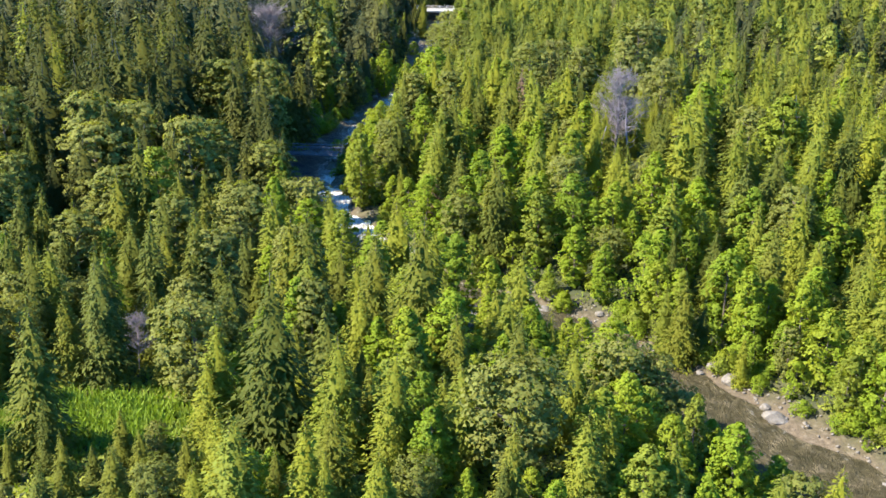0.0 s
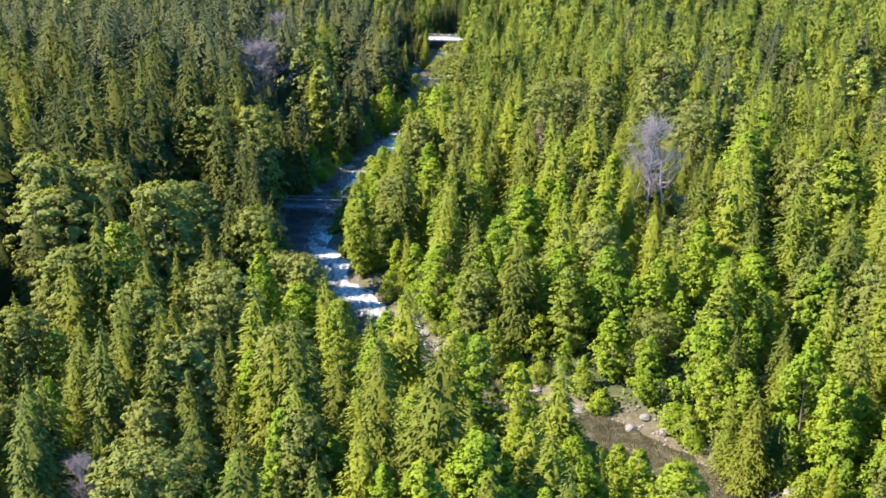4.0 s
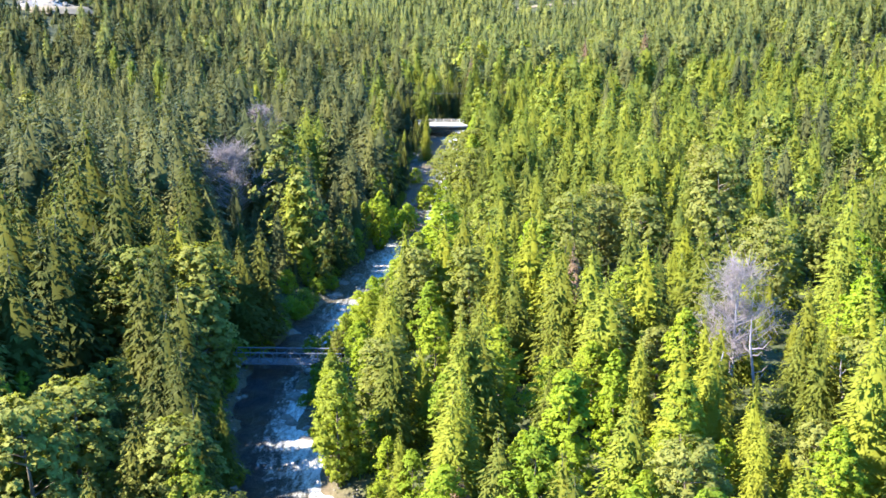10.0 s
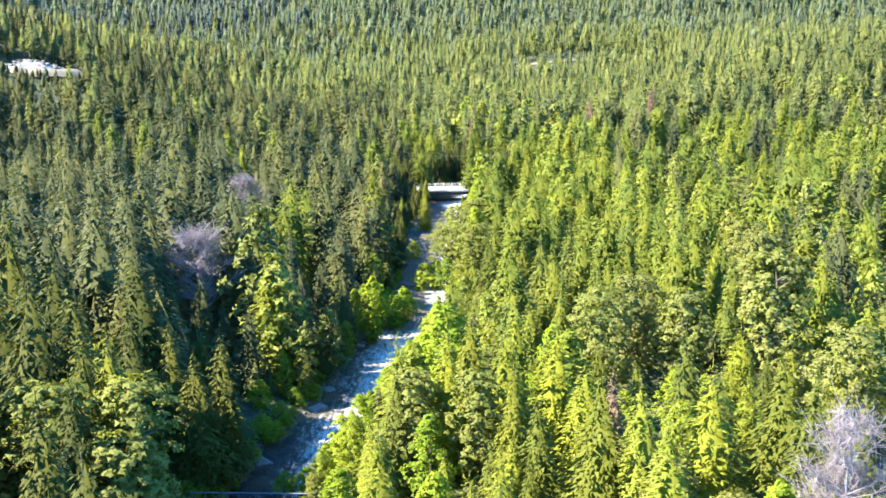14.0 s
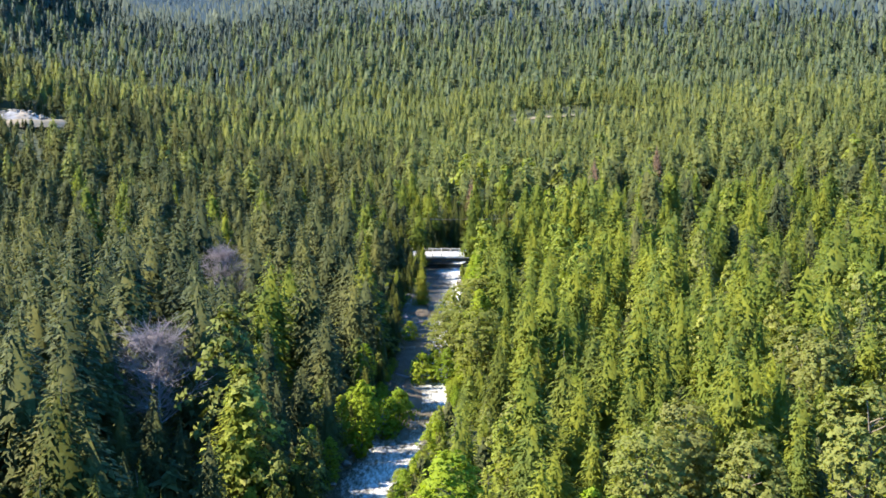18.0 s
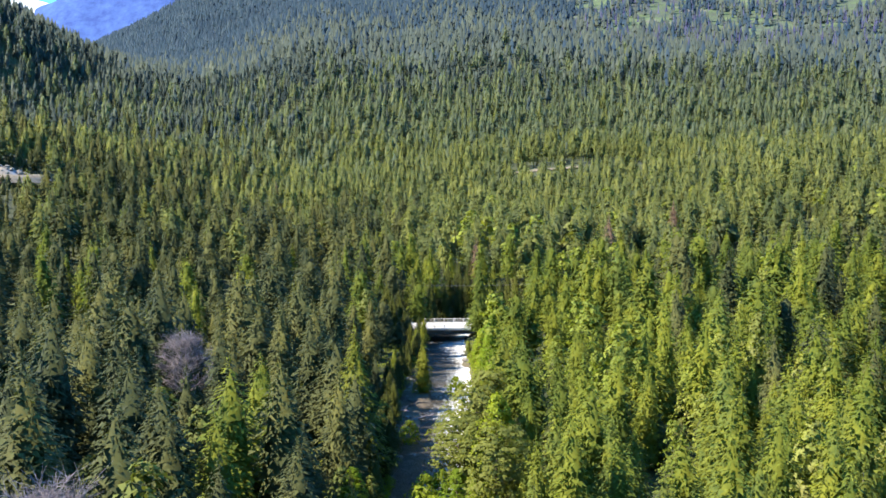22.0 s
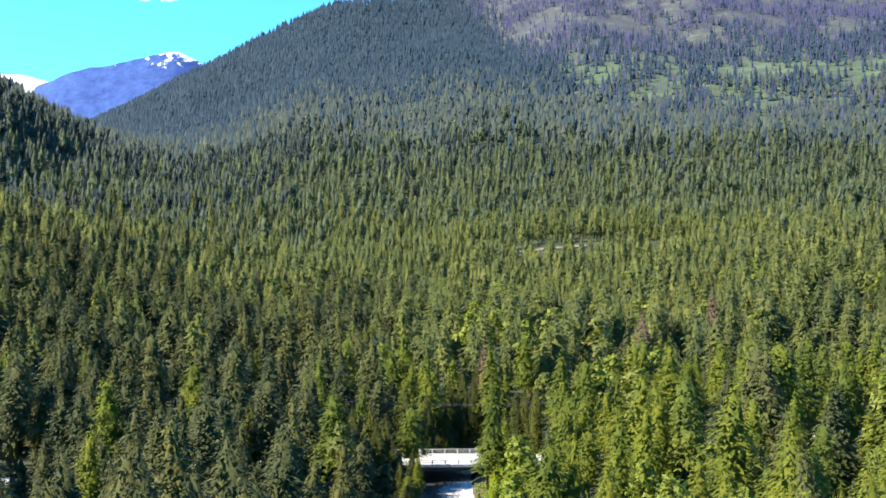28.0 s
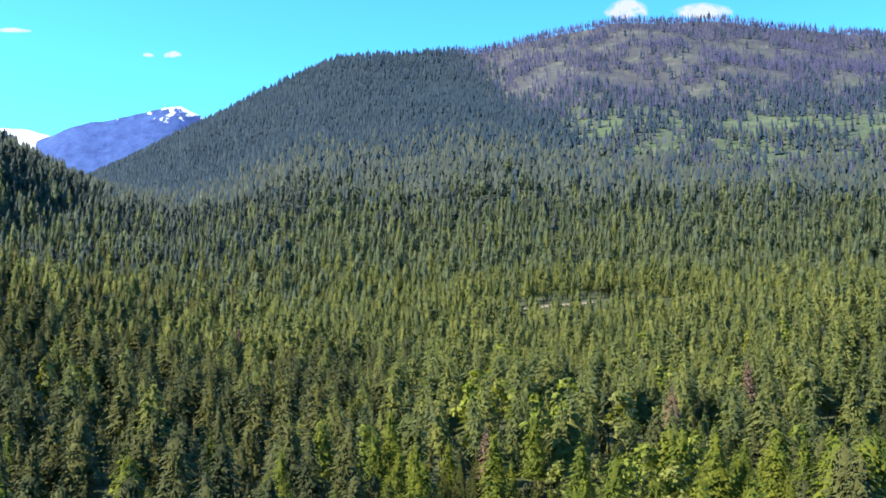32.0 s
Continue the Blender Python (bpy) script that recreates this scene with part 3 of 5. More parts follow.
def trunk_mesh(seed, H, rad, limbs=0, R=2.0, base=0.25, twigs=0):
    r = np.random.RandomState(seed + 99)
    sway = r.normal(0, 0.012 * H, (4, 2))
    ks = (0, 0.33, 0.66, 0.97)
    pts = [(s[0] * k, s[1] * k, H * k - (0.5 if k == 0 else 0)) for k, s in zip(ks, sway)]
    parts = [tube(pts, [rad, rad * 0.75, rad * 0.45, rad * 0.1])]
    for _ in range(limbs):
        z = H * r.uniform(base, 0.85)
        a = r.uniform(0, 6.28)
        L = R * r.uniform(0.5, 1.0) * (1.15 - 0.6 * z / H)
        p0 = np.array([0, 0, z])
        p1 = p0 + np.array([math.cos(a) * L * 0.5, math.sin(a) * L * 0.5, L * 0.35])
        p2 = p0 + np.array([math.cos(a) * L, math.sin(a) * L, L * r.uniform(0.45, 0.9)])
        parts.append(tube([p0, p1, p2], [rad * 0.35, rad * 0.22, rad * 0.05], 4))
        for _ in range(twigs):
            s = r.uniform(0.3, 0.95)
            q0 = p0 + (p2 - p0) * s
            q1 = q0 + r.normal(0, 0.4 * L * 0.5, 3) + [0, 0, 0.25 * L]
            parts.append(tube([q0, q1], [rad * 0.10, rad * 0.03], 3))
    return join(parts)


def bare_mesh(seed, H, R, stems, twigs, rise=1.0, low=0.3):
    """A leafless tree: a pale stem that forks upwards into a vase of fine branches."""
    r = np.random.RandomState(seed)
    stem = tube([(0, 0, -0.5), (0.1, 0, H * 0.35), (-0.1, 0.1, H * 0.7), (0, 0, H * 0.95)], [0.14, 0.10, 0.06, 0.015], 6)
    parts = []
    for _ in range(stems):
        z = H * r.uniform(low, 0.93 if rise < 2 else 0.5)
        a, q = r.uniform(0, 6.28), math.sqrt(r.uniform(0.05, 1)) * (1 if rise > 2 else float(swell(np.array(z / H))))
        top = min(z + rise * R * q * r.uniform(0.6, 1.3), H * r.uniform(0.86, 1.0))
        end = np.array([math.cos(a) * R * q, math.sin(a) * R * q, top])
        p0 = np.array([0, 0, z])
        mid = p0 + (end - p0) * 0.5 + np.array([math.cos(a), math.sin(a), -0.3]) * R * 0.12 * q
        parts.append(tube([p0, mid, end], [0.05, 0.028, 0.008], 4))
        for _ in range(twigs):
            s = r.uniform(0.3, 1.0)
            b = mid + (end - mid) * (s - 0.3) / 0.7
            e = b + r.normal(0, 0.17 * R, 3) + (end - p0) * 0.14
            parts.append(tube([b, e], [0.017, 0.006], 3))
    return join(parts), stem


def tree_thing(name, crown, trunk, leafs, bark, label, category="tree"):
    e = new(name)
    e.empty_display_size = 0.5
    kinds = name.replace("_", " ")
    tagged(e, label, category, kinds + ("es" if kinds.endswith("sh") else "s"))
    solid_mesh("trunk", *trunk, bark, e)
    if crown is not None:
        ob = solid_mesh("crown", crown[0], crown[1], leafs, e)
        if len(crown) == 3:
            leaf_normals(ob.data, crown[2])
    return e


def place(proto, x, y, h, unit, r, fat=1.0, group=""):
    """Puts a copy of a tree that is unit metres high at x, y, with the height h."""
    s = h / unit
    w = s * fat
    m = Matrix.LocRotScale((x, y, float(ground_z(x, y)) - 0.15), Euler((r.uniform(-0.03, 0.03), r.uniform(-0.03, 0.03), r.uniform(0, 6.28))), (w, w, s))
    ob = copy_thing(proto, m)
    if group:
        ob["group"] = group
    return ob



SPR = [tree_thing("spruce_tree", conifer_crown(10 + k, 14, R, 2400, 0.30, wh, 0.03, pw), trunk_mesh(k, 13.4, 0.17), SPRUCE, BARK,
                  "dark green spruce with dense drooping boughs in the forest")
       for k, (R, wh, pw) in enumerate(((2.8, 0.8, 0.9), (3.2, 0.9, 0.95), (2.5, 0.7, 0.8), (3.0, 1.0, 1.0), (2.5, 0.8, 0.75)))]
# spruces whose needles carry painted shade
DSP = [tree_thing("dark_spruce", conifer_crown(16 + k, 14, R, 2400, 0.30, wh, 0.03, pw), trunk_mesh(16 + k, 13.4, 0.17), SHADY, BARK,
                  "tall spruce along the river, shade put into its dark green", "spruce")
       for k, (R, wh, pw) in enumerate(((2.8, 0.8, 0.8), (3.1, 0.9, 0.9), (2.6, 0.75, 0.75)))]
FIRS = [tree_thing("fir_tree", conifer_crown(30 + k, 14, R, 2200, 0.33, 1.15, 0.02, 0.8, 0.3), trunk_mesh(20 + k, 13.4, 0.16), FIR, BARK,
                   "yellow-green fir with layered level boughs") for k, R in enumerate((2.6, 3.0, 3.3, 2.4))]
BRO = [tree_thing("aspen_tree", broad_crown(50 + k, 11, R, 340, 17, 0.15, b, (0.07, 0.14)), trunk_mesh(50 + k, 9.5, 0.15, 6, R * 0.7, 0.3), BROADLEAF, BARK,
                  "bright green leafy aspen near the river") for k, (R, b) in enumerate(((2.5, 0.03), (2.9, 0.06), (2.2, 0.02), (3.1, 0.05), (2.6, 0.02)))]
PAL = [tree_thing("cottonwood_tree", broad_crown(70 + k, 13, R, 330, 19, 0.19, 0.10, (0.08, 0.15), True), trunk_mesh(70 + k, 11.8, 0.22, 10, R * 0.8, 0.3), PALELEAF, BARK,
                  "pale grey-green cottonwood with a rounded crown") for k, R in enumerate((3.3, 4.1, 2.9))]
SIL = [tree_thing("cottonwood_tree", broad_crown(80 + k, 13, R, 330, 19, 0.19, 0.10, (0.08, 0.15), True), trunk_mesh(80 + k, 11.8, 0.22, 10, R * 0.8, 0.3), SILVERLEAF, BARK,
                  "silvery grey-green cottonwood that stands above the conifers") for k, R in enumerate((3.3, 3.9))]
SHR = [tree_thing("willow_bush", broad_crown(90 + k, 2.6, 1.6, 80, 22, 0.10, 0.0), trunk_mesh(90 + k, 2.2, 0.05, 5, 1.2, 0.1), BROADLEAF, BARK,
                  "low green willow bush on the river bank", "bush") for k in range(2)]
ALD = [tree_thing("alder_bush", broad_crown(95 + k, 5, 1.7, 60, 28, 0.115, 0.0), trunk_mesh(95 + k, 4.2, 0.07, 6, 1.2, 0.15), BROADLEAF, BARK,
                  "dense bright green alder hanging over the water", "bush") for k in range(3)]
DEAD = [tree_thing("dead_tree", *bare_mesh(110 + k, 13, (3.2, 3.4)[k], (62, 90)[k], (26, 26)[k], (0.8, 0.9)[k], (0.35, 0.3)[k]), DEADTWIG, DEADWOOD,
                   "bare grey dead tree with many thin branches", "dead tree") for k in range(2)]
DRK = [tree_thing("dark_leaved_tree", broad_crown(140, 13, 5.5, 60, 12, 0.5, 0.1), trunk_mesh(140, 11.5, 0.25, 8, 4, 0.3), PURPLE, BARK,
                  "round dark purple-leaved tree above the conifers", "tree")]
BRN = [tree_thing("dying_spruce", conifer_crown(130, 14, 2.1, 1800, 0.32, 1.0, 0.1), trunk_mesh(130, 14, 0.16), BROWNING, BARK,
                  "reddish-brown dying spruce among green conifers", "tree")]

# trees that stand out, as x, y and height
SPRUCE_AT = [(-21.1, 47.1, 9.1), (-8.6, 47.6, 11.7), (-10.1, 64.6, 10.3), (-8.8, 64.6, 10.8), (-0.9, 58.1, 11.5), (5.7, 54.3, 5.2), (18.5, 68.3, 7.2),
    (20.1, 68.8, 5.2), (5.3, 88.1, 10.4), (38.2, 88.1, 6.1), (31.3, 68.6, 7.7), (30.8, 87.9, 10.4), (-42.8, 105.4, 18.5), (-37.7, 109.0, 14.6),
    (-49.6, 133.8, 17.4), (-41.6, 155.9, 14.6), (-44.7, 194.1, 17.8), (-57.7, 157.8, 19.4), (5.1, 89.3, 10.7), (2.1, 95.1, 9.2), (18.0, 107.2, 9.2),
    (10.2, 172.7, 13.6), (5.7, 102.5, 8.8), (28.4, 180.9, 13.3), (-5.8, 293.0, 10.8), (14.9, 185.8, 13.2), (-13.6, 237.1, 20.3), (4.4, 185.9, 13.2),
    (8.9, 188.0, 11.0)]
FIR_AT = [(-5.0, 48.2, 5.7), (7.7, 60.4, 5.3), (17.8, 70.9, 5.9), (22.0, 64.2, 4.4), (-0.3, 100.3, 10.8), (17.4, 95.4, 7.7), (17.3, 108.0, 9.3),
    (-11.4, 45.1, 3.7), (-10.1, 45.3, 3.7), (-20.4, 96.3, 5.3), (-27.2, 77.2, 4.3), (-0.4, 99.1, 10.2), (16.4, 103.5, 10.2), (18.5, 100.3, 7.2),
    (-19.8, 84.8, 6.1), (-8.9, 79.5, 9.1), (-45.2, 127.2, 10.1), (0.2, 104.2, 8.0), (-33.6, 148.4, 6.3), (12.8, 156.9, 9.9), (30.1, 173.5, 11.7), (8.3, 352, 12.5), (9.6, 345, 14), (8.4, 337, 11.5), (10.2, 329, 13), (7.8, 320, 9.0)]
ASPEN_AT = [(10.0, 46.3, 7.0), (-0.4, 45.5, 6.1), (-29.6, 104.5, 8.4), (-14.6, 84.1, 8.4), (-8.8, 107.9, 9.5), (14.1, 85.5, 6.4), (21.1, 78.8, 5.7),
    (17.4, 84.0, 5.7), (14.7, 49.3, 5.3), (3.2, 85.2, 5.6), (-38.4, 94.7, 5.8), (-32.1, 75.8, 4.8), (-28.2, 98.7, 10.3), (-15.6, 93.3, 8.7),
    (9.8, 90.8, 7.6), (15.8, 85.2, 8.0), (22.7, 81.4, 6.6), (-6.1, 114.8, 8.5), (-9.6, 113.5, 8.6), (-42.5, 202.3, 7.1), (4.2, 227.6, 12.5),
    (-11.0, 190.5, 10.0), (5.4, 270.5, 8.7), (29.4, 445.2, 18.4), (7.8, 276.5, 8.0), (9.6, 279.0, 6.5), (5.8, 268, 9.5), (6.6, 290, 11), (7.6, 306, 13)]
COTTONWOOD_AT = [(4.2, 44.1, 7.9), (-14.2, 53.7, 7.3), (-20.9, 75.6, 8.1), (-25.3, 109.5, 7.9), (18.6, 159.7, 10.4), (36.7, 183.9, 11.8), (-23.1, 97.0, 10.7),
    (-27.3, 133.8, 11.7), (29.2, 149.3, 13.8), (30.1, 135.0, 10.5), (13.2, 150.0, 11.2), (20.6, 150.0, 10.4), (-27.1, 122.6, 14.2), (40.6, 149.7, 8.5),
    (36.7, 178.0, 11.5), (58.1, 261.3, 12.4), (17.2, 156.2, 9.1), (-58.5, 249.0, 12.2), (-37.4, 229.8, 11.5), (3.4, 216.6, 11.5), (2.2, 238, 12.5), (4.6, 246, 12), (5.0, 258, 10)]
DEAD_AT = [(19.7, 110.4, 12.6), (-30.5, 179.0, 15.6), (-39.6, 253.8, 14.8), (-18.9, 57.5, 4.5), (20.4, 112.2, 9.0)]
BROWN_AT = [(54.2, 440.4, 24.0), (87.7, 489.6, 24.5), (8.2, 405.0, 20.0), (-90.9, 652.6, 24.6), (10.0, 125.9, 10.3), (-5.5, 62.7, 4.5), (-0.2, 96.7, 5.9)]
BUSH_AT = [(-4.4, 225.5, 5.8), (-7.0, 201.5, 5.2), (-7.4, 257.5, 4.1), (-20.2, 158.1, 3.1), (-10.7, 198.1, 7.1), (0.4, 293.0, 4.4), (-8.1, 197.9, 3.3),
    (-14.9, 140.0, 2.6), (-7.4, 205.7, 4.5)]

TAKEN = []
RT = np.random.RandomState(77)


def stand(protos, spots, unit, room, fat=1.0):
    for x, y, h in spots:
        place(protos[RT.randint(len(protos))], x, y, h, unit, RT, fat)
        TAKEN.append((x, y, room * h))


stand(SPR, [s for s in SPRUCE_AT if s[0] > -35], 14, 0.13, 1.2)
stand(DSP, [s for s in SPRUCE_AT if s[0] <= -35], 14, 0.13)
# spruces in the shaded tone, set for the dark gap behind the bridge
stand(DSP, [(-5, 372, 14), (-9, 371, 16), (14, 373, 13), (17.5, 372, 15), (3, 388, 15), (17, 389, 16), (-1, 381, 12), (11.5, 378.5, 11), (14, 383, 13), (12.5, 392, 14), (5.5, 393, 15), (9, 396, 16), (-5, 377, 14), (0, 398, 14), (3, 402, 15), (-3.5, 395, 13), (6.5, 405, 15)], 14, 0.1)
# tall row on the left bank, added to shade the rapids
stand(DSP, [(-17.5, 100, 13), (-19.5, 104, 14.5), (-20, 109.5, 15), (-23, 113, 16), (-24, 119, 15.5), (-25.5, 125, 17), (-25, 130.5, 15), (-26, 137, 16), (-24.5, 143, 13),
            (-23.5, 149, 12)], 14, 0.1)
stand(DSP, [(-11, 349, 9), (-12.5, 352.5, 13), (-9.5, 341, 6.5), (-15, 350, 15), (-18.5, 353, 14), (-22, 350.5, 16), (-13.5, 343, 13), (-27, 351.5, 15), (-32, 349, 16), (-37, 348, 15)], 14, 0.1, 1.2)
stand(SPR, [(22, 356, 14), (27, 357, 15), (33, 358, 15), (40, 359, 16), (47, 361, 15), (54, 362, 16), (62, 363, 15)], 14, 0.1, 1.2)
stand(FIRS, FIR_AT, 14, 0.13)
stand(BRO, ASPEN_AT, 11, 0.17)
stand(PAL, [s for s in COTTONWOOD_AT if s[0] < 8 or s[1] < 130], 13, 0.26, 1.3)
stand(PAL[1:2], [(-0.2, 231.5, 10.6)], 13, 0.3, 1.5)
stand(BRO[1:2], [(-2.6, 226.5, 6.0), (-0.8, 223.0, 6.5)], 11, 0.2, 1.3)
stand(SIL, [s for s in COTTONWOOD_AT if s[0] >= 8 and s[1] >= 130], 13, 0.26, 1.15)
stand(DEAD[:1], DEAD_AT[:1] + DEAD_AT[3:], 13, 0.2)
stand(DEAD[1:], DEAD_AT[1:3], 13, 0.24, 1.3)
for x, y, h, lean in ((17.2, 106.5, 5.0, 0.12), (21.2, 108.5, 6.0, -0.1), (22.6, 108.0, 4.5, 0.5), (26.4, 105.0, 4.5, -0.15), (27.6, 105.6, 4.0, 0.3), (44.0, 118.0, 6.5, -0.2)):
    snag = new("bare_trunk")
    snag.matrix_world = Matrix.LocRotScale((x, y, float(ground_z(x, y))), Euler((0, lean, 0)), (1, 1, 1.35))
    tagged(snag, "broken bare grey trunk standing among green trees", "dead trunk", "bare trunks")
    solid_mesh("trunk", *tube([(0, 0, -0.5), (0.12, 0.05, h * 0.4), (-0.05, 0.1, h * 0.75), (0.1, 0.08, h)], [0.14, 0.11, 0.08, 0.03], 7), DEADWOOD, snag)
    for k in range(6):
        z, a, L = h * RT.uniform(0.35, 0.95), RT.uniform(0, 6.28), RT.uniform(0.5, 1.5)
        solid_mesh("branch", *tube([(0, 0.07, z), (math.cos(a) * L * 0.6, math.sin(a) * L * 0.6, z + 0.1), (math.cos(a) * L, math.sin(a) * L, z + 0.45 * L)], [0.04, 0.028, 0.01], 4), DEADWOOD, snag)
stand(BRN, BROWN_AT, 14, 0.16, 1.35)
stand(DRK, [(374, 1050, 18)], 13, 0.3)
stand(SHR, BUSH_AT, 2.6, 0.25, 0.85)
TK = np.array(TAKEN)


def free(p, gap):
    """Which places keep clear of the trees that stand already."""
    ok = np.ones(len(p), bool)
    for x, y, g in TK:
        ok &= (p[:, 0] - x) ** 2 + (p[:, 1] - y) ** 2 > (g + gap) ** 2
    return ok


ROAD = np.array([(210, 392), (120, 380), (60, 369), (14, 363.2), (-14, 363.2), (-40, 360), (-75, 353), (-108, 322), (-150, 280), (-230, 240)], float)


def road_gap(x, y):
    best = np.full(np.shape(x), 1e9)
    for (ax, ay), (bx, by) in zip(ROAD[:-1], ROAD[1:]):
        u = np.clip(((x - ax) * (bx - ax) + (y - ay) * (by - ay)) / ((bx - ax) ** 2 + (by - ay) ** 2), 0, 1)
        best = np.minimum(best, np.hypot(x - ax - u * (bx - ax), y - ay - u * (by - ay)))
    return best


def openings(x, y):
    """True where no tree grows: river, roads, clearings."""
    d = river_gap(x, y)
    shut = (d < 0.7) & (y < 520)
    shut |= road_gap(x, y) < 3.2
    shut |= (np.abs(x - 1) < 15) & (y > 356) & (y < 368.8)
    shut |= (np.abs(x - 8.5) < 2.6) & (y > 366) & (y < 384)
    shut |= ((x + 20) / 7.0) ** 2 + ((y - 51) / 4.5) ** 2 < 1
    # drawn out towards the camera to open its view of the earth bank
    shut |= ((x - 43.4) / 2.6) ** 2 + ((y - 108.5) / 5.5) ** 2 < 1
    shut |= ((x + 224) / 30.0) ** 2 + ((y - 608) / 16.0) ** 2 < 1
    shut |= (np.abs(x - 125) < 45) & (np.abs(y - 985) < 9)
    return shut


def high(x, y):
    """How high trees grow, fitted to the view: higher up the valley and leftward."""
    h = np.interp(y, (40, 60, 90, 130, 180, 240, 320, 450, 700, 1000, 1700), (5.4, 6.6, 8.4, 10.5, 13.5, 16.5, 18.0, 20.0, 23.0, 26.5, 28.0))
    return h * (1 + 0.55 * np.clip((-x - 14) / 14, 0, 1) * np.interp(y, (70, 105, 150, 260), (0, 1, 0.8, 0)))


def scatter(pack, y0, y1, spread, seed, margin=25.0, jitter=0.5):
    """Shaken places over the camera's fan of view, farther apart where the trees are higher."""
    r = np.random.RandomState(seed)
    pts, y, k = [], y0, 0
    while y < y1:
        cell = pack * float(high(0.0, y))
        w = spread * y + margin
        xs = np.arange(-w, w - 0.5 * margin, cell) + r.uniform(0, cell)
        q = np.stack([xs, np.full(len(xs), y)], 1)
        pts.append(q + r.uniform(-jitter, jitter, q.shape) * cell)
        y += cell * 0.9
        k += 1
    p = np.concatenate(pts)
    p = p[r.uniform(size=len(p)) > 0.10]
    return p[~openings(p[:, 0], p[:, 1])], r


def view_cut(x, y, d):
    """How much lower trees stay, to keep water and freestanding trees in the camera's view."""
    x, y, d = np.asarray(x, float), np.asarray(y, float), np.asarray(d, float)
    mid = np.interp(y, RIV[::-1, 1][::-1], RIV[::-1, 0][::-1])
    camera_side = (y < 80.5 - 1.42 * (x - 4.5)) | ((x < mid) & (y < 112) & (y > 80))
    k = np.where((d < 4.0) & camera_side, np.where(y < 80, 0.60, 0.46) + 0.05 * np.clip(d, 0, 4), 1.0)
    k = np.where((x > mid) & ~camera_side & (y > 88), np.clip((1.0 + d * np.interp(y, (88, 108, 125, 190, 240, 285), (4.5, 1.9, 1.1, 1.0, 1.5, 5.0))) / high(x, y), 0.08, 1), k)
    k = np.where((x > mid) & ~camera_side & (y <= 88) & (d < 1.2), 0.6, k)
    k = np.where(camera_side & (y < 80), k * np.clip(0.45 + d / 12, 0.5, 1), k)
    # lower before the rock heap, the hill road and the meadow, for the view
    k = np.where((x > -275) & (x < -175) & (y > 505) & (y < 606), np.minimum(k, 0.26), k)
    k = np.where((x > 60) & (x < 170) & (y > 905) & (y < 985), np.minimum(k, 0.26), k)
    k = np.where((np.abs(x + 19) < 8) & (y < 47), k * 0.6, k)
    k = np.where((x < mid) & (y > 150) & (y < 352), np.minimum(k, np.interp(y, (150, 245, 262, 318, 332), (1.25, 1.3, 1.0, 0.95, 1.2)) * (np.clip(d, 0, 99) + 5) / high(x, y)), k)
    # lower along the camera's line to each tree that stands out
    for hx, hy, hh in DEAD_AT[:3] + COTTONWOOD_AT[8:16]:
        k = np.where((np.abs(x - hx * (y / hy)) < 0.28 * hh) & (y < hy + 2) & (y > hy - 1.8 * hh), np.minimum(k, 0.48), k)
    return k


def leafiness(p):
    """How likely a tree is a leafy one."""
    d = river_gap(p[:, 0], p[:, 1])
    v = np.interp(p[:, 1], (50, 95, 140, 220, 320, 500), (0.46, 0.30, 0.24, 0.20, 0.13, 0.06))
    v = v + 0.30 * wobble(p[:, 0], p[:, 1], 0.10, 21) + np.where((d < 5) & (p[:, 0] > -14), 0.25, 0) + np.where((p[:, 0] > 8) & (p[:, 1] > 72) & (p[:, 1] < 100), 0.10, 0)
    return v - np.where(p[:, 0] < -20, np.where((p[:, 1] > 95) & (p[:, 1] < 270), np.where(p[:, 0] < -32, 0.24, 0.08), np.where(p[:, 1] < 96, -0.06, 0.18)), 0) + np.where((p[:, 0] < -6) & (p[:, 1] < 98), 0.14, 0)


NEAR_Y = 150
pts, R0 = scatter(0.40, 38, NEAR_Y, 0.47, 1, 12)
pts = pts[free(pts, 0.6)]
lf, dd = leafiness(pts), river_gap(pts[:, 0], pts[:, 1])
count = {}
for (x, y), leafy, d in zip(pts, lf, dd):
    u, h = R0.uniform(), float(high(x, y)) * R0.uniform(0.62, 1.28)
    if u < leafy:
        protos, unit = (BRO, 11) if R0.uniform() < (0.8 if x > -13 else 0.2) else (PAL, 13)
        h *= 0.92
    else:
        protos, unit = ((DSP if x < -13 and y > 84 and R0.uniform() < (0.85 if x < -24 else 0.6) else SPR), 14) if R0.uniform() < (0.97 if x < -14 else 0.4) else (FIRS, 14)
        h *= 1.08
    h *= float(view_cut(x, y, d))
    k = protos[0].name.split("_")[0]
    count[k] = count.get(k, 0) + 1
    if count[k] <= 340:
        place(protos[R0.randint(len(protos))], x, y, h, unit, R0, R0.uniform(0.95, 1.35))

ra = np.random.RandomState(9)
for i in range(2, 21):
    (ax, ay, aw), (bx, by, bw) = RIV[i], RIV[i + 1]
    L = math.hypot(bx - ax, by - ay)
    n = int(L / 1.9)
    for k in range(n):
        u = (k + ra.uniform()) / n
        off = aw + u * (bw - aw) + ra.uniform(0.2, 3.4)
        x, y = ax + u * (bx - ax) + (by - ay) / L * off, ay + u * (by - ay) - (bx - ax) / L * off
        if abs(y - 133.6) > 1.6 and y < 350:
            place(ALD[ra.randint(3)], x, y, (0.8 + 1.2 * (off - aw - u * (bw - aw))) * ra.uniform(0.8, 1.25) * float(np.interp(y, (70, 90, 235, 275), (1.5, 1.0, 1.0, 1.2))), 5, ra, 1.0)

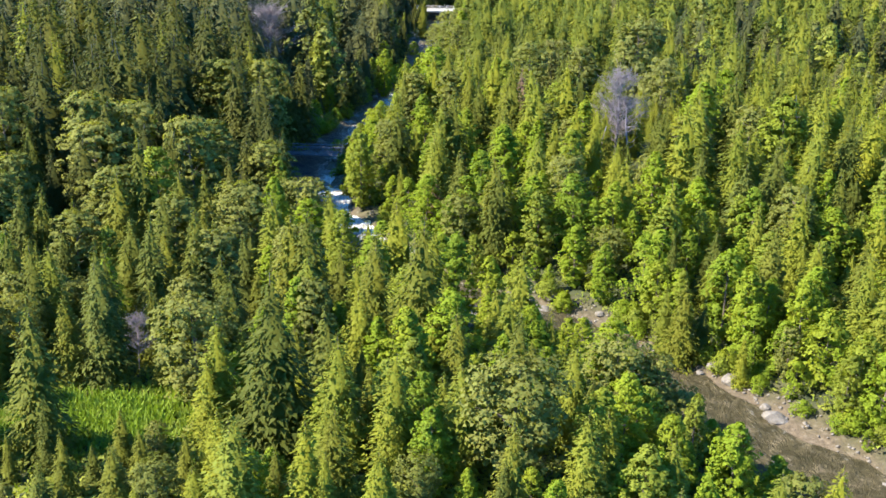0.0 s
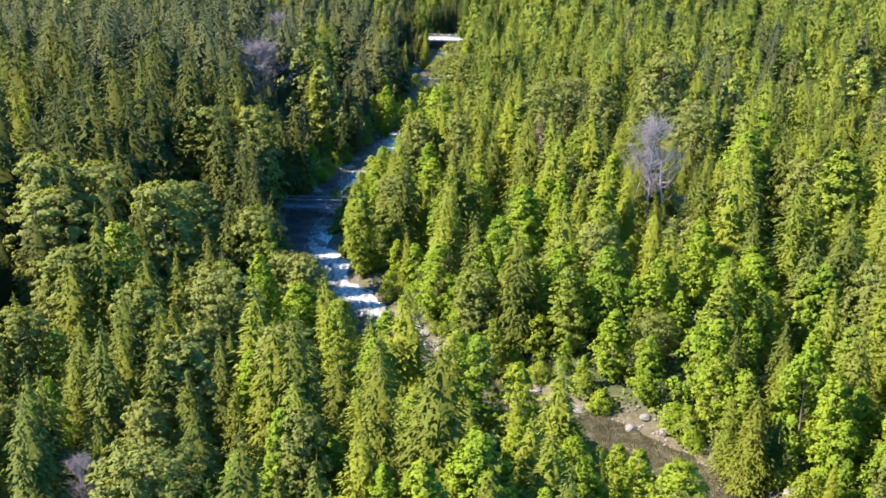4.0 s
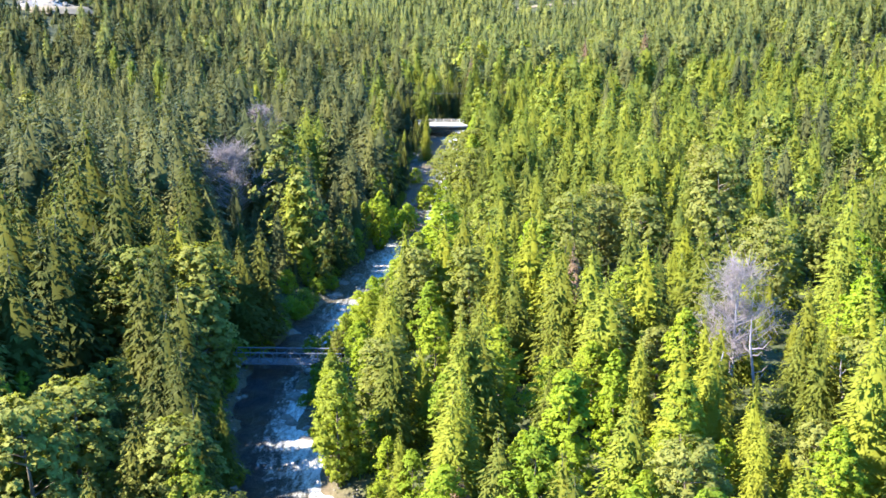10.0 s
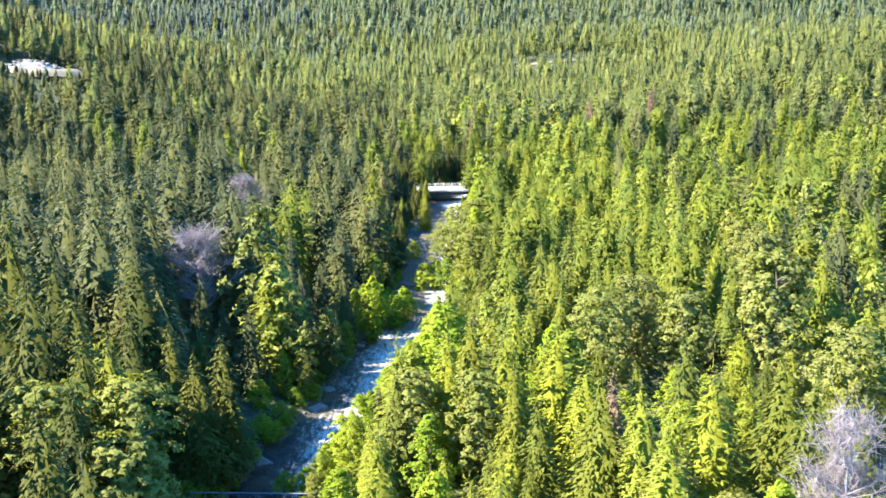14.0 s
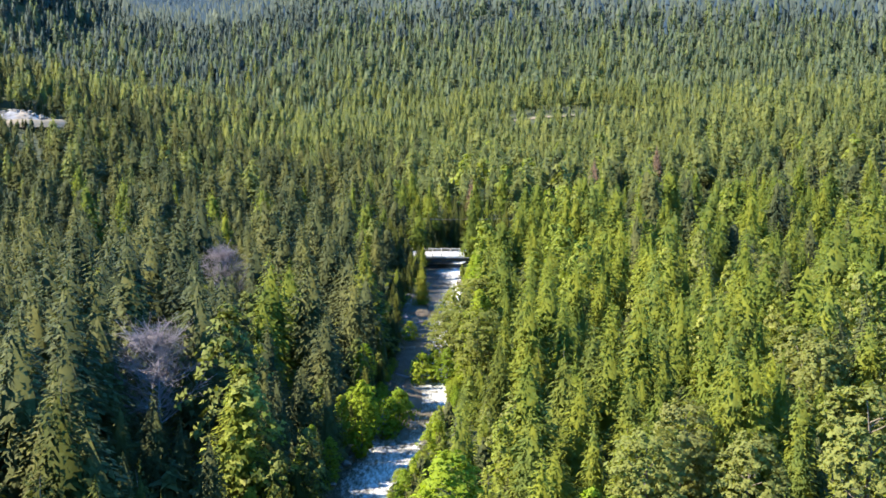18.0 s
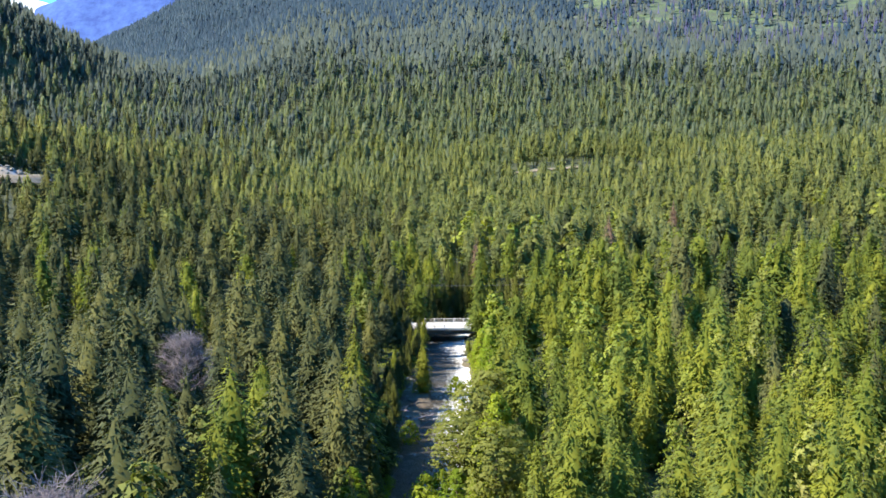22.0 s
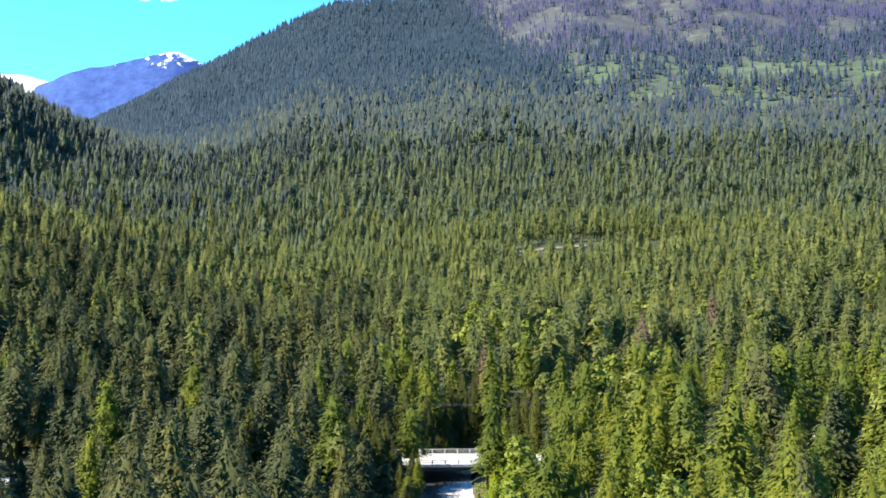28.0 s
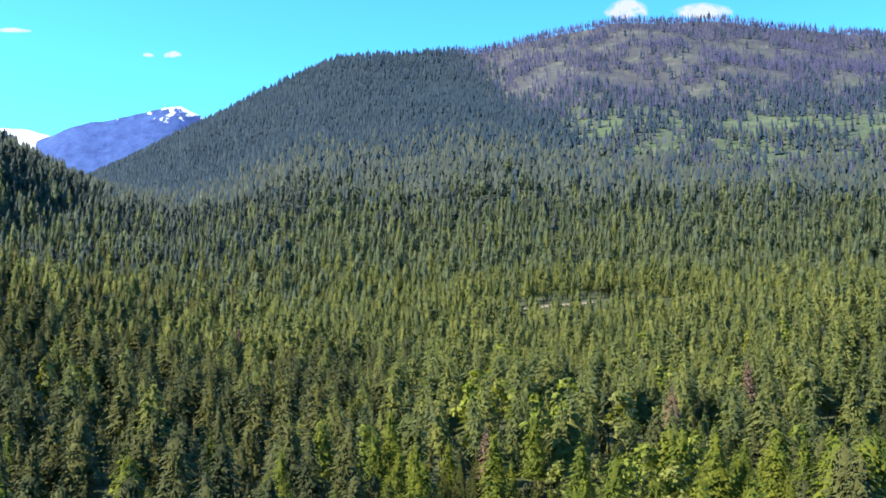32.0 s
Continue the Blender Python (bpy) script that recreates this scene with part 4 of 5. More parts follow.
# close hedge of alders and young spruces along the river, added to shade it
for i in range(13, 22):
    (ax, ay, aw), (bx, by, bw) = RIV[i], RIV[i + 1]
    L = math.hypot(bx - ax, by - ay)
    for k in range(int(L / 2.6)):
        u = (k + ra.uniform()) / int(L / 2.6)
        off = aw + u * (bw - aw) + ra.uniform(0.8, 3.0)
        x, y = ax + u * (bx - ax) - (by - ay) / L * off, ay + u * (by - ay) + (bx - ax) / L * off
        if y < 355 and free(np.array([[x, y]]), 0.3)[0]:
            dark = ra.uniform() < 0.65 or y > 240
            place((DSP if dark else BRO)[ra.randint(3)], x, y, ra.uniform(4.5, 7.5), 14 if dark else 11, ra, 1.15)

# low bushes along the water
rb = np.random.RandomState(8)
for k in range(280):
    i = rb.randint(2, 21)
    u = rb.uniform()
    x, y, w = RIV[i] * (1 - u) + RIV[i + 1] * u
    x += rb.choice((-1, 1)) * (w + rb.uniform(0.2, 2.2))
    if abs(y - 134) > 2:
        place(SHR[rb.randint(2)], x, y, rb.uniform(0.9, 2.2), 2.6, rb, 1.1)


def far_conifer(seed, tiers=((0.02, 0.45, 1.0), (0.22, 0.66, 0.9), (0.42, 0.84, 0.7), (0.64, 1.0, 0.44)), n=4):
    """Ragged skirts, one above another."""
    r = np.random.RandomState(seed)
    v, f = [], []
    for z0, z1, rad in tiers:
        k = len(v)
        a0 = r.uniform(0, 6.28)
        for j in range(2 * n):
            a = a0 + 6.283 * j / (2 * n) + r.uniform(-0.12, 0.12)
            q = rad * (r.uniform(0.8, 1.2) if j % 2 == 0 else r.uniform(0.4, 0.62))
            v.append((math.cos(a) * q, math.sin(a) * q, z0 + (0 if j % 2 == 0 else 0.09) + r.uniform(-0.04, 0.04)))
        v.append((r.uniform(-0.06, 0.06), r.uniform(-0.06, 0.06), z1))
        m = 2 * n
        f += [[k + j, k + (j + 1) % m, k + m] for j in range(m)]
        if k:
            f.append([k, k - 1, k + m])
    v = np.array(v)
    return v, np.array(f), v * (0.8, 0.8, 0) + (0, 0, 1.1)


def forest(name, shapes, p, h, w, material, label, r):
    """Many trees in one mesh: shapes are unit trees, p places, h and w heights and widths."""
    vs, fs, ts, ns, n = [], [], [], [], 0
    tone = r.uniform(-0.16, 0.16, len(p))
    which = r.randint(len(shapes), size=len(p))
    z = ground_z(p[:, 0], p[:, 1]) - 0.2
    ang = r.uniform(0, 6.28, len(p))
    lean = r.normal(0, 0.03, (len(p), 2))
    for k, (v, f, nr) in enumerate(shapes):
        i = np.where(which == k)[0]
        if not len(i):
            continue
        c, s = np.cos(ang[i])[:, None], np.sin(ang[i])[:, None]
        zz = v[None, :, 2] * h[i][:, None]
        x = (v[None, :, 0] * c - v[None, :, 1] * s) * w[i][:, None] + p[i, 0][:, None] + zz * lean[i, :1]
        y = (v[None, :, 0] * s + v[None, :, 1] * c) * w[i][:, None] + p[i, 1][:, None] + zz * lean[i, 1:]
        vs.append(np.stack([x, y, zz + z[i][:, None]], -1).reshape(-1, 3))
        fs.append((f[None] + (n + len(v) * np.arange(len(i)))[:, None, None]).reshape(-1, 3))
        ts.append(np.repeat(tone[i], len(v)))
        ns.append(np.stack([nr[None, :, 0] * c - nr[None, :, 1] * s, nr[None, :, 0] * s + nr[None, :, 1] * c, 0 * c + nr[None, :, 2]], -1).reshape(-1, 3))
        n += len(v) * len(i)
    ob = solid_mesh(name, np.concatenate(vs), np.concatenate(fs), material)
    leaf_normals(ob.data, np.concatenate(ns))
    ob.data.attributes.new("tone", "FLOAT", "POINT").data.foreach_set("value", np.concatenate(ts).astype(np.float32))
    return tagged(ob, label, "forest", kind="stuff")


def stand_conifer(seed, sprays, size, bare, power, whorl=1.0, sides=5, lift=1.2):
    """A conifer of a closed stand: bare below, its crown fine and full."""
    stem, sf = tube([(0, 0, 0), (0, 0, 14 * (bare + 0.05))], [0.16, 0.13], 3)
    return unit_shape(join([conifer_crown(seed, 14, 2.4, sprays, size, whorl, bare, power, 0.6, sides, lift), (stem, sf, stem * (1, 1, 0))]), 14, 2.4)


def unit_shape(vf, H, R):
    return vf[0] / np.array([R, R, H]), vf[1], vf[2]


MID_A = [stand_conifer(300 + k, 1600, 0.26, 0.10, 0.66 + 0.05 * k, 0.9) for k in range(7)]
MID_B = [stand_conifer(320 + k, 1150, 0.29, 0.30, 0.60 + 0.045 * k, 0.95) for k in range(9)]
LEAF_A = [unit_shape(broad_crown(200 + k, 11, 3, 130, 10, 0.21, 0.04, (0.08, 0.16)), 11, 3) for k in range(4)]
LEAF_B = [unit_shape(broad_crown(220 + k, 11, 3, 56, 13, 0.28, 0.04), 11, 3) for k in range(4)]
MID_C = [stand_conifer(340 + k, 540, 0.43, 0.36, 0.60 + 0.045 * k, 1.2, 5, 1.5) for k in range(9)]
LEAF_C = [unit_shape(broad_crown(240 + k, 11, 3, 32, 10, 0.44, 0.04), 11, 3) for k in range(3)]
FULL = [stand_conifer(360 + k, 320, 0.52, 0.26, 0.60 + 0.045 * k, 1.6, 6, 1.9) for k in range(9)]
FAR = [stand_conifer(380 + k, 100, 0.86, 0.20, 0.60 + 0.045 * k, 2.4, 6, 2.2) for k in range(9)]

for part_no, (y0, y1, cons, leafs, pack) in enumerate(((NEAR_Y, 290, MID_A, LEAF_A, 0.375), (290, 420, MID_B, LEAF_B, 0.47), (420, 640, MID_C, LEAF_C, 0.46))):
    p, r = scatter(pack, y0, y1, 0.47, 20 + part_no)
    p = p[free(p, 0.9)]
    leafy = r.uniform(size=len(p)) < leafiness(p)
    h = high(p[:, 0], p[:, 1]) * r.uniform(0.58, 1.3, len(p))
    h = h * view_cut(p[:, 0], p[:, 1], river_gap(p[:, 0], p[:, 1]))
    c = ~leafy
    h = h * (1 + 0.16 * wobble(p[:, 0], p[:, 1], 0.06, 81))
    # trees that get the copies with painted shade, most of them on the left
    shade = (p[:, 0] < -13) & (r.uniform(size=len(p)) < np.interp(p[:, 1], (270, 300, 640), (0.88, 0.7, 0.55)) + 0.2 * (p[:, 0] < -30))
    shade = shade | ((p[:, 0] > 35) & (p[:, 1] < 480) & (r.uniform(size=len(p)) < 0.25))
    for c, woods, says in ((c & ~shade, GREENWOODS if part_no < 2 else WOODS, "dense green conifer forest on the valley floor"), (c & shade, SHADEWOODS, "spruce forest with shade put into the colour of its needles")):
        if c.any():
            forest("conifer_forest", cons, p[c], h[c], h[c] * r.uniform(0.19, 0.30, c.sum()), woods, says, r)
    for c, woods, says in ((leafy & ~shade, WOODS_LEAF, "lighter green leafy trees among the conifers"), (leafy & shade, SHADELEAF, "leafy trees with shade put into their olive colour")):
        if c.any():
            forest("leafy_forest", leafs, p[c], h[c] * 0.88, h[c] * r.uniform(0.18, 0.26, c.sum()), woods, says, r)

# fills the gaps between tall trees; their shade is put into its colour
p, r = scatter(0.34, NEAR_Y, 640, 0.47, 26)
p = p[free(p, 0.5) & (river_gap(p[:, 0], p[:, 1]) > 2.5)]
h = high(p[:, 0], p[:, 1]) * r.uniform(0.2, 0.48, len(p))
h = np.minimum(h, 1.5 * river_gap(p[:, 0], p[:, 1]))
forest("young_forest", FAR, p, h, h * r.uniform(0.25, 0.4, len(p)), SHADEWOODS, "young conifers below the tall trees, shade put into their colour", r)

def foot_line(p, r):
    """Where the valley's forest gives way to that of the mountain."""
    return 1740 - 130 * np.clip((p[:, 0] - 60) / 150, 0, 1) + 110 * wobble(p[:, 0], 0 * p[:, 0], 0.012, 52) + r.normal(0, 60, len(p))


p, r = scatter(0.43, 640, 2000, 0.47, 23, 40)
p = p[free(p, 1.0) & (p[:, 1] < foot_line(p, r))]
h = high(p[:, 0], p[:, 1]) * r.uniform(0.5, 1.3, len(p)) * view_cut(p[:, 0], p[:, 1], 99.0 + 0 * p[:, 0])
h = h * (1 + 0.2 * wobble(p[:, 0], p[:, 1], 0.04, 82))
near = p[:, 1] < 1120 + 90 * wobble(p[:, 0], p[:, 1], 0.01, 51) + r.normal(0, 130, len(p))
hill = ~near & (r.uniform(size=len(p)) < np.clip((p[:, 1] - 1350) / 600, 0, 0.5) + np.clip((-p[:, 0] - 150) / 120, 0, 0.5) * (p[:, 1] > 1150))
dim = near & (p[:, 0] < -90) & (r.uniform(size=len(p)) < np.clip((-p[:, 0] - 90) / 150, 0, 0.6))
for c, shapes, woods, says in ((near & ~dim, FULL, WOODS, "conifer forest across the valley floor"), (dim, FULL, SHADEWOODS, "spruce forest on the valley side in the shaded tone"), (~near & ~hill, FAR, HAZEWOODS, "far conifer forest below the mountain, haze put into its blue-green"),
                               (hill, FAR, HAZEHILL, "conifers on the far hill, haze put into their dark blue-green")):
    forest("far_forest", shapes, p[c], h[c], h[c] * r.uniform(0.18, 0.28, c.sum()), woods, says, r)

SMALL = [far_conifer(50 + k, ((0.0, 0.7, 1.0), (0.42, 1.0, 0.7)), 3) for k in range(6)]
SNAG = [far_conifer(70 + k, ((0.1, 0.7, 0.5), (0.45, 1.0, 0.3)), 2) for k in range(5)]
p, r = scatter(0.345, 1500, 3300, 0.47, 24, 70)
p = p[p[:, 1] > foot_line(p, r)]
edge = p[:, 0] - (60 + (3255 - p[:, 1]) * 0.15) + 60 * wobble(p[:, 0], p[:, 1], 0.012, 41)
burnt = (edge > r.normal(0, 45, len(p))) & (p[:, 1] > 1700 + 70 * wobble(p[:, 0], p[:, 1], 0.01, 42))
grove = 0.7 * wobble(p[:, 0] + 0.5 * p[:, 1], p[:, 1] * 0.6, 0.022, 43) + 0.6 * wobble(p[:, 0], p[:, 1] * 0.7, 0.05, 44) + 0.3 * wobble(p[:, 0], p[:, 1], 0.12, 45)
keep = ~burnt | (r.uniform(size=len(p)) < np.clip(0.56 + 2.5 * grove + np.interp(p[:, 1], (1700, 1800, 2200, 2600, 3100), (0.45, 0.0, -0.1, 0.1, 0.4)) + (p[:, 0] - 420) / 2400, 0.10, 1))
p, burnt = p[keep], burnt[keep]
h = r.uniform(13, 27, len(p)) * np.interp(p[:, 1], (1700, 2300), (1.15, 1.0))
snag = burnt & (r.uniform(size=len(p)) < np.clip((p[:, 1] - 2000) / 700, 0.25, 0.92))
live = ~snag
low = live & (r.uniform(size=len(p)) < np.clip((2280 - p[:, 1]) / 470, 0, 1) * 0.85)
live = live & ~low
forest("mountain_forest", SMALL, p[low], h[low], h[low] * r.uniform(0.19, 0.28, low.sum()), HAZEHILL, "conifers at the foot of the mountain, tinted with painted haze", r)
forest("mountain_forest", SMALL, p[live], h[live], h[live] * r.uniform(0.19, 0.28, live.sum()), HAZEMOUNTAIN, "conifer forest on the mountain side, haze put into its dark blue", r)
forest("burnt_forest", SNAG, p[snag], h[snag], h[snag] * r.uniform(0.16, 0.28, snag.sum()), SNAGS, "grey burnt trees standing on the mountain side, haze-blue mixed in", r)

# the forest goes on round about and behind
r = np.random.RandomState(27)
q = np.stack(np.meshgrid(np.arange(-330, 331, 5.6), np.arange(-150, 620, 5.6)), -1).reshape(-1, 2)
q = q + r.uniform(-2.6, 2.6, q.shape)
out = (q[:, 1] < 29) | (q[:, 0] < -(0.47 * q[:, 1] + 26)) | (q[:, 0] > 0.47 * q[:, 1] + 13)
out &= np.hypot(q[:, 0] + 0.5, np.clip(q[:, 1] - 15, -999, 0) * 0.9 + np.clip(q[:, 1] - 15, 0, 999)) > 24
out &= ~openings(q[:, 0], q[:, 1]) & (river_gap(q[:, 0], q[:, 1]) > 1.5)
q = q[out]
h = np.clip(high(q[:, 0], q[:, 1]), 7, 19) * r.uniform(0.65, 1.25, len(q))
forest("conifer_forest", FAR, q, h, h * r.uniform(0.18, 0.27, len(q)), WOODS, "conifer forest on both sides of the valley", r)

# the first of each kind are only patterns
for proto in SPR + DSP + FIRS + BRO + PAL + SIL + SHR + ALD + DEAD + BRN + DRK:
    for o in (*proto.children_recursive, proto):
        bpy.data.objects.remove(o)

# ---- far mountains and clouds ----


def ridge(name, line, y, foot, material, label):
    """A far ridge: its crest at y, falling towards the viewer to the height foot."""
    xs = np.linspace(line[0][0], line[-1][0], 90)
    top = np.interp(xs, [q[0] for q in line], [q[1] for q in line]) + 6 * wobble(xs, xs * 0, 0.05, 61)
    us = np.linspace(0, 1, 26)
    X, U = np.meshgrid(xs, us)
    Z = foot + (top[None] - foot) * (1 - U) ** 1.1 + 16 * wobble(X, U * 700, 0.012, 62) * np.sin(math.pi * U)
    ob = solid_mesh(name, np.stack([X, y - 620 * U, Z], -1).reshape(-1, 3), grid_faces(26, 90), material, smooth=True)
    return tagged(ob, label, "mountain", kind="structure")


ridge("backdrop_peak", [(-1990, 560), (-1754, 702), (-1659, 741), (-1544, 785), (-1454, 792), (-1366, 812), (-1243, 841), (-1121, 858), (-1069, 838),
                        (-1008, 803), (-895, 731), (-600, 560)], 4505, 150, FARPEAK, "far wooded mountain, haze painted in as blue, with patches of snow below the crest")
ridge("backdrop_snowfield", [(-2100, 770), (-1949, 771), (-1877, 773), (-1812, 770), (-1744, 751), (-1673, 728), (-1500, 600)], 4560, 300, SNOWPEAK,
      "far white snow-covered mountain")


def cloud_vapour():
    """Thin white vapour with ragged, see-through edges; its glow stands in for sunlight."""
    m, nt, out = make_mat("cloud_vapour")
    body = nt.nodes.new("ShaderNodeAttribute")
    body.attribute_name = "body"
    thin = nt.nodes.new("ShaderNodeMath")
    thin.operation = "MULTIPLY"
    nt.links.new(body.outputs["Fac"], thin.inputs[0])
    nt.links.new(noise_tex(nt, 0.022, 5.0, 0.6), thin.inputs[1])
    glow = nt.nodes.new("ShaderNodeEmission")
    glow.inputs["Color"].default_value, glow.inputs["Strength"].default_value = (0.93, 0.97, 1.0, 1), 0.27
    s = nt.nodes.new("ShaderNodeMixShader")
    nt.links.new(ramp(nt, thin.outputs[0], [(0.16, (0, 0, 0)), (0.42, (0.9, 0.9, 0.9))]), s.inputs[0])
    nt.links.new(nt.nodes.new("ShaderNodeBsdfTransparent").outputs[0], s.inputs[1])
    nt.links.new(glow.outputs[0], s.inputs[2])
    nt.links.new(s.outputs[0], out.inputs["Surface"])
    return m


VAPOUR = cloud_vapour()


def cloud(x, y, z, wide, tall, seed):
    """A small, slightly bulged sheet of vapour that faces the camera."""
    U, V = np.meshgrid(np.linspace(-1, 1, 41), np.linspace(-1, 1, 21))
    bulge = np.sqrt(np.clip(1 - U ** 2, 0, 1)) * np.sqrt(np.clip(1 - V ** 2, 0, 1))
    X, Z = x + U * wide * 0.75, z + V * tall * 1.1
    Y = y - 30 * bulge + 8 * wobble(X, Z, 0.06, seed)
    ob = solid_mesh("cloud", np.stack([X, Y, Z], -1).reshape(-1, 3), grid_faces(21, 41), VAPOUR, smooth=True)
    puff = np.clip(1 - (U ** 2 + np.where(V < 0, 1.6 * V, V) ** 2), 0, 1) ** 0.7 * (1 + 0.45 * wobble(X, Z * 1.5, 5.0 / wide, 30 + seed))
    ob.data.attributes.new("body", "FLOAT", "POINT").data.foreach_set("value", np.clip(puff, 0, 1.4).astype(np.float32).ravel())
    tagged(ob, "small white fair-weather cloud", "cloud", "clouds", "structure")


for k, (x, z, w, t) in enumerate(((806, 1236, 150, 60), (1130, 1232, 220, 48), (-1224, 1053, 40, 16), (-1123, 1055, 62, 22), (-1801, 1161, 130, 16))):
    cloud(x * 1.094, 4800, 48 + (z - 48) * 1.094, w * 1.05, t * 1.05, k)

# ---- the road and its bridge ----


def box_piece(name, x0, x1, y0, y1, z0, z1, material, parent, bevel=0.03, label=""):
    bm = bmesh.new()
    bmesh.ops.create_cube(bm, size=1.0, matrix=Matrix.LocRotScale(((x0 + x1) / 2, (y0 + y1) / 2, (z0 + z1) / 2), None, (x1 - x0, y1 - y0, z1 - z0)))
    if bevel:
        bmesh.ops.bevel(bm, geom=bm.edges[:], offset=bevel, segments=1, affect="EDGES")
    me = bpy.data.meshes.new(name)
    bm.to_mesh(me)
    bm.free()
    me.materials.append(material)
    ob = new(name, me)
    ob.parent = parent
    if label:
        ob["label"] = label
    return ob


def bar_piece(name, a, b, rad, material, parent, n=5):
    return solid_mesh(name, *tube([a, b], [rad, rad], n), material, parent)


def road_strip():
    seg = np.hypot(*np.diff(ROAD, axis=0).T)
    s0 = np.r_[0, np.cumsum(seg)]
    ss = np.arange(0, s0[-1], 3.0)
    cx, cy = np.interp(ss, s0, ROAD[:, 0]), np.interp(ss, s0, ROAD[:, 1])
    for _ in range(2):
        cx, cy = (np.convolve(np.pad(v, 3, "edge"), np.ones(7) / 7, "valid") for v in (cx, cy))
    tx, ty = np.gradient(cx), np.gradient(cy)
    ln = np.hypot(tx, ty)
    cols = np.linspace(-3.2, 3.2, 5)
    px = cx[:, None] + (ty / ln)[:, None] * cols
    py = cy[:, None] - (tx / ln)[:, None] * cols
    mid = ground_z(px, py).max(1)
    z = np.where(np.abs(cx) < 30, 3.42, np.maximum(mid, 3.42) + 0.12)
    for _ in range(4):
        z = np.convolve(np.pad(z, 2, "edge"), np.ones(5) / 5, "valid")
    far_ = np.abs(cx) > 14.5
    keep = np.where(far_)[0]
    for side in (cx > 14.5, cx < -14.5):
        k = np.where(side)[0]
        ob = solid_mesh("road", np.stack([px[k], py[k], np.repeat(z[k][:, None], 5, 1)], -1).reshape(-1, 3), grid_faces(len(k), 5), ASPHALT, smooth=True)
        tagged(ob, "pale worn two-lane road through the forest", "road", kind="structure")


road_strip()


def road_bridge():
    e = new("road_bridge")
    e.location = (0, 363.2, 0)
    tagged(e, "short concrete road bridge with low railings over the river", "bridge")
    box_piece("deck", -14.5, 14.5, -5.2, 5.2, 3.12, 3.45, CONCRETE, e, 0.05)
    box_piece("road_surface", -14.4, 14.4, -4.7, 4.7, 3.43, 3.50, ASPHALT, e, 0.01, "pale worn asphalt surface")
    for y in (-3.3, -1.1, 1.1, 3.3):
        box_piece("girder", -13.5, 13.5, y - 0.3, y + 0.3, 2.0, 3.13, UNDERSIDE, e, 0.04, "girder with the shade below the deck in its colour")
    for x in (-10.2, 10.2):
        box_piece("abutment", x - 1.6, x + 1.6, -5.4, 5.4, -1.5, 2.02, CONCRETE, e, 0.06)
    for y in (-5.0, 5.0):
        box_piece("kerb", -14.5, 14.5, y - 0.2, y + 0.2, 3.44, 3.68, CONCRETE, e, 0.04)
        railing = box_piece("railing", -14.4, 14.4, y - 0.06, y + 0.06, 4.42, 4.52, RAILING, e, 0.02, "weathered pale handrail")
        box_piece("middle_rail", -14.4, 14.4, y - 0.05, y + 0.05, 4.05, 4.14, RAILING, railing, 0.02)
        for k in range(12):
            x = -14 + 28 * k / 11
            box_piece("post", x - 0.12, x + 0.12, y - 0.10, y + 0.10, 3.66, 4.55, RAILING, railing, 0.02)
    return e


road_bridge()


def power_line():
    e = new("power_line")
    e.location = (6, 377, float(ground_z(-24, 377)))
    tagged(e, "two slack power cables on wooden poles beside the road", "power line")
    for x in (-30, 26):
        z0 = float(ground_z(6 + x, 377)) - e.location.z
        pole = bar_piece("pole", (x, 0, z0 - 1), (x, 0, 10.5), 0.14, BARK, e, 8)
        box_piece("crossarm", x - 0.06, x + 0.06, -0.9, 0.9, 10.0, 10.16, BARK, pole, 0.01)
    for y, z in ((-0.8, 10.2), (0.8, 10.2)):
        pts = [(-30 + 56 * u, y, z - 3.6 * u * (1 - u)) for u in np.linspace(0, 1, 15)]
        solid_mesh("cable", *tube(pts, [0.022] * 15, 4), WIRE, e)


power_line()

# ---- driftwood ----


def fallen_log(a, b, rad, stubs, seed):
    """A bleached trunk that the river has left across its bed, with broken branch stubs."""
    r = np.random.RandomState(seed)
    a, b = np.array(a, float), np.array(b, float)
    mid = (a + b) / 2 + r.normal(0, 0.12, 3)
    e = new("fallen_log")
    e.location = a
    tagged(e, "bleached fallen log washed up at the edge of the rapids", "log", "logs in the river")
    solid_mesh("trunk", *tube([0 * a, mid - a, b - a], [rad, rad * 0.8, rad * 0.45], 8), DEADWOOD, e, True)
    for k in range(stubs):
        p = (b - a) * r.uniform(0.35, 0.98)
        s = p + np.array([r.normal(0, 0.5), r.normal(0, 0.5), r.uniform(0.2, 0.8)])
        solid_mesh("branch", *tube([p, s], [rad * 0.3, rad * 0.1], 5), DEADWOOD, e)


for a, b, rad, stubs in (((-12.5, 280, 3.0), (-8.0, 276.5, 3.2), 0.24, 6), ((3.2, 263, 3.6), (4.2, 272, 3.4), 0.2, 5), ((4.6, 262, 3.8), (3.0, 270, 3.3), 0.15, 4),
                         ((-7.5, 271, 3.1), (-3.4, 274, 3.2), 0.18, 5), ((-8.6, 229, 4.4), (-5.0, 226, 4.5), 0.16, 4)):
    fallen_log(a, b, rad, stubs, int(rad * 100))

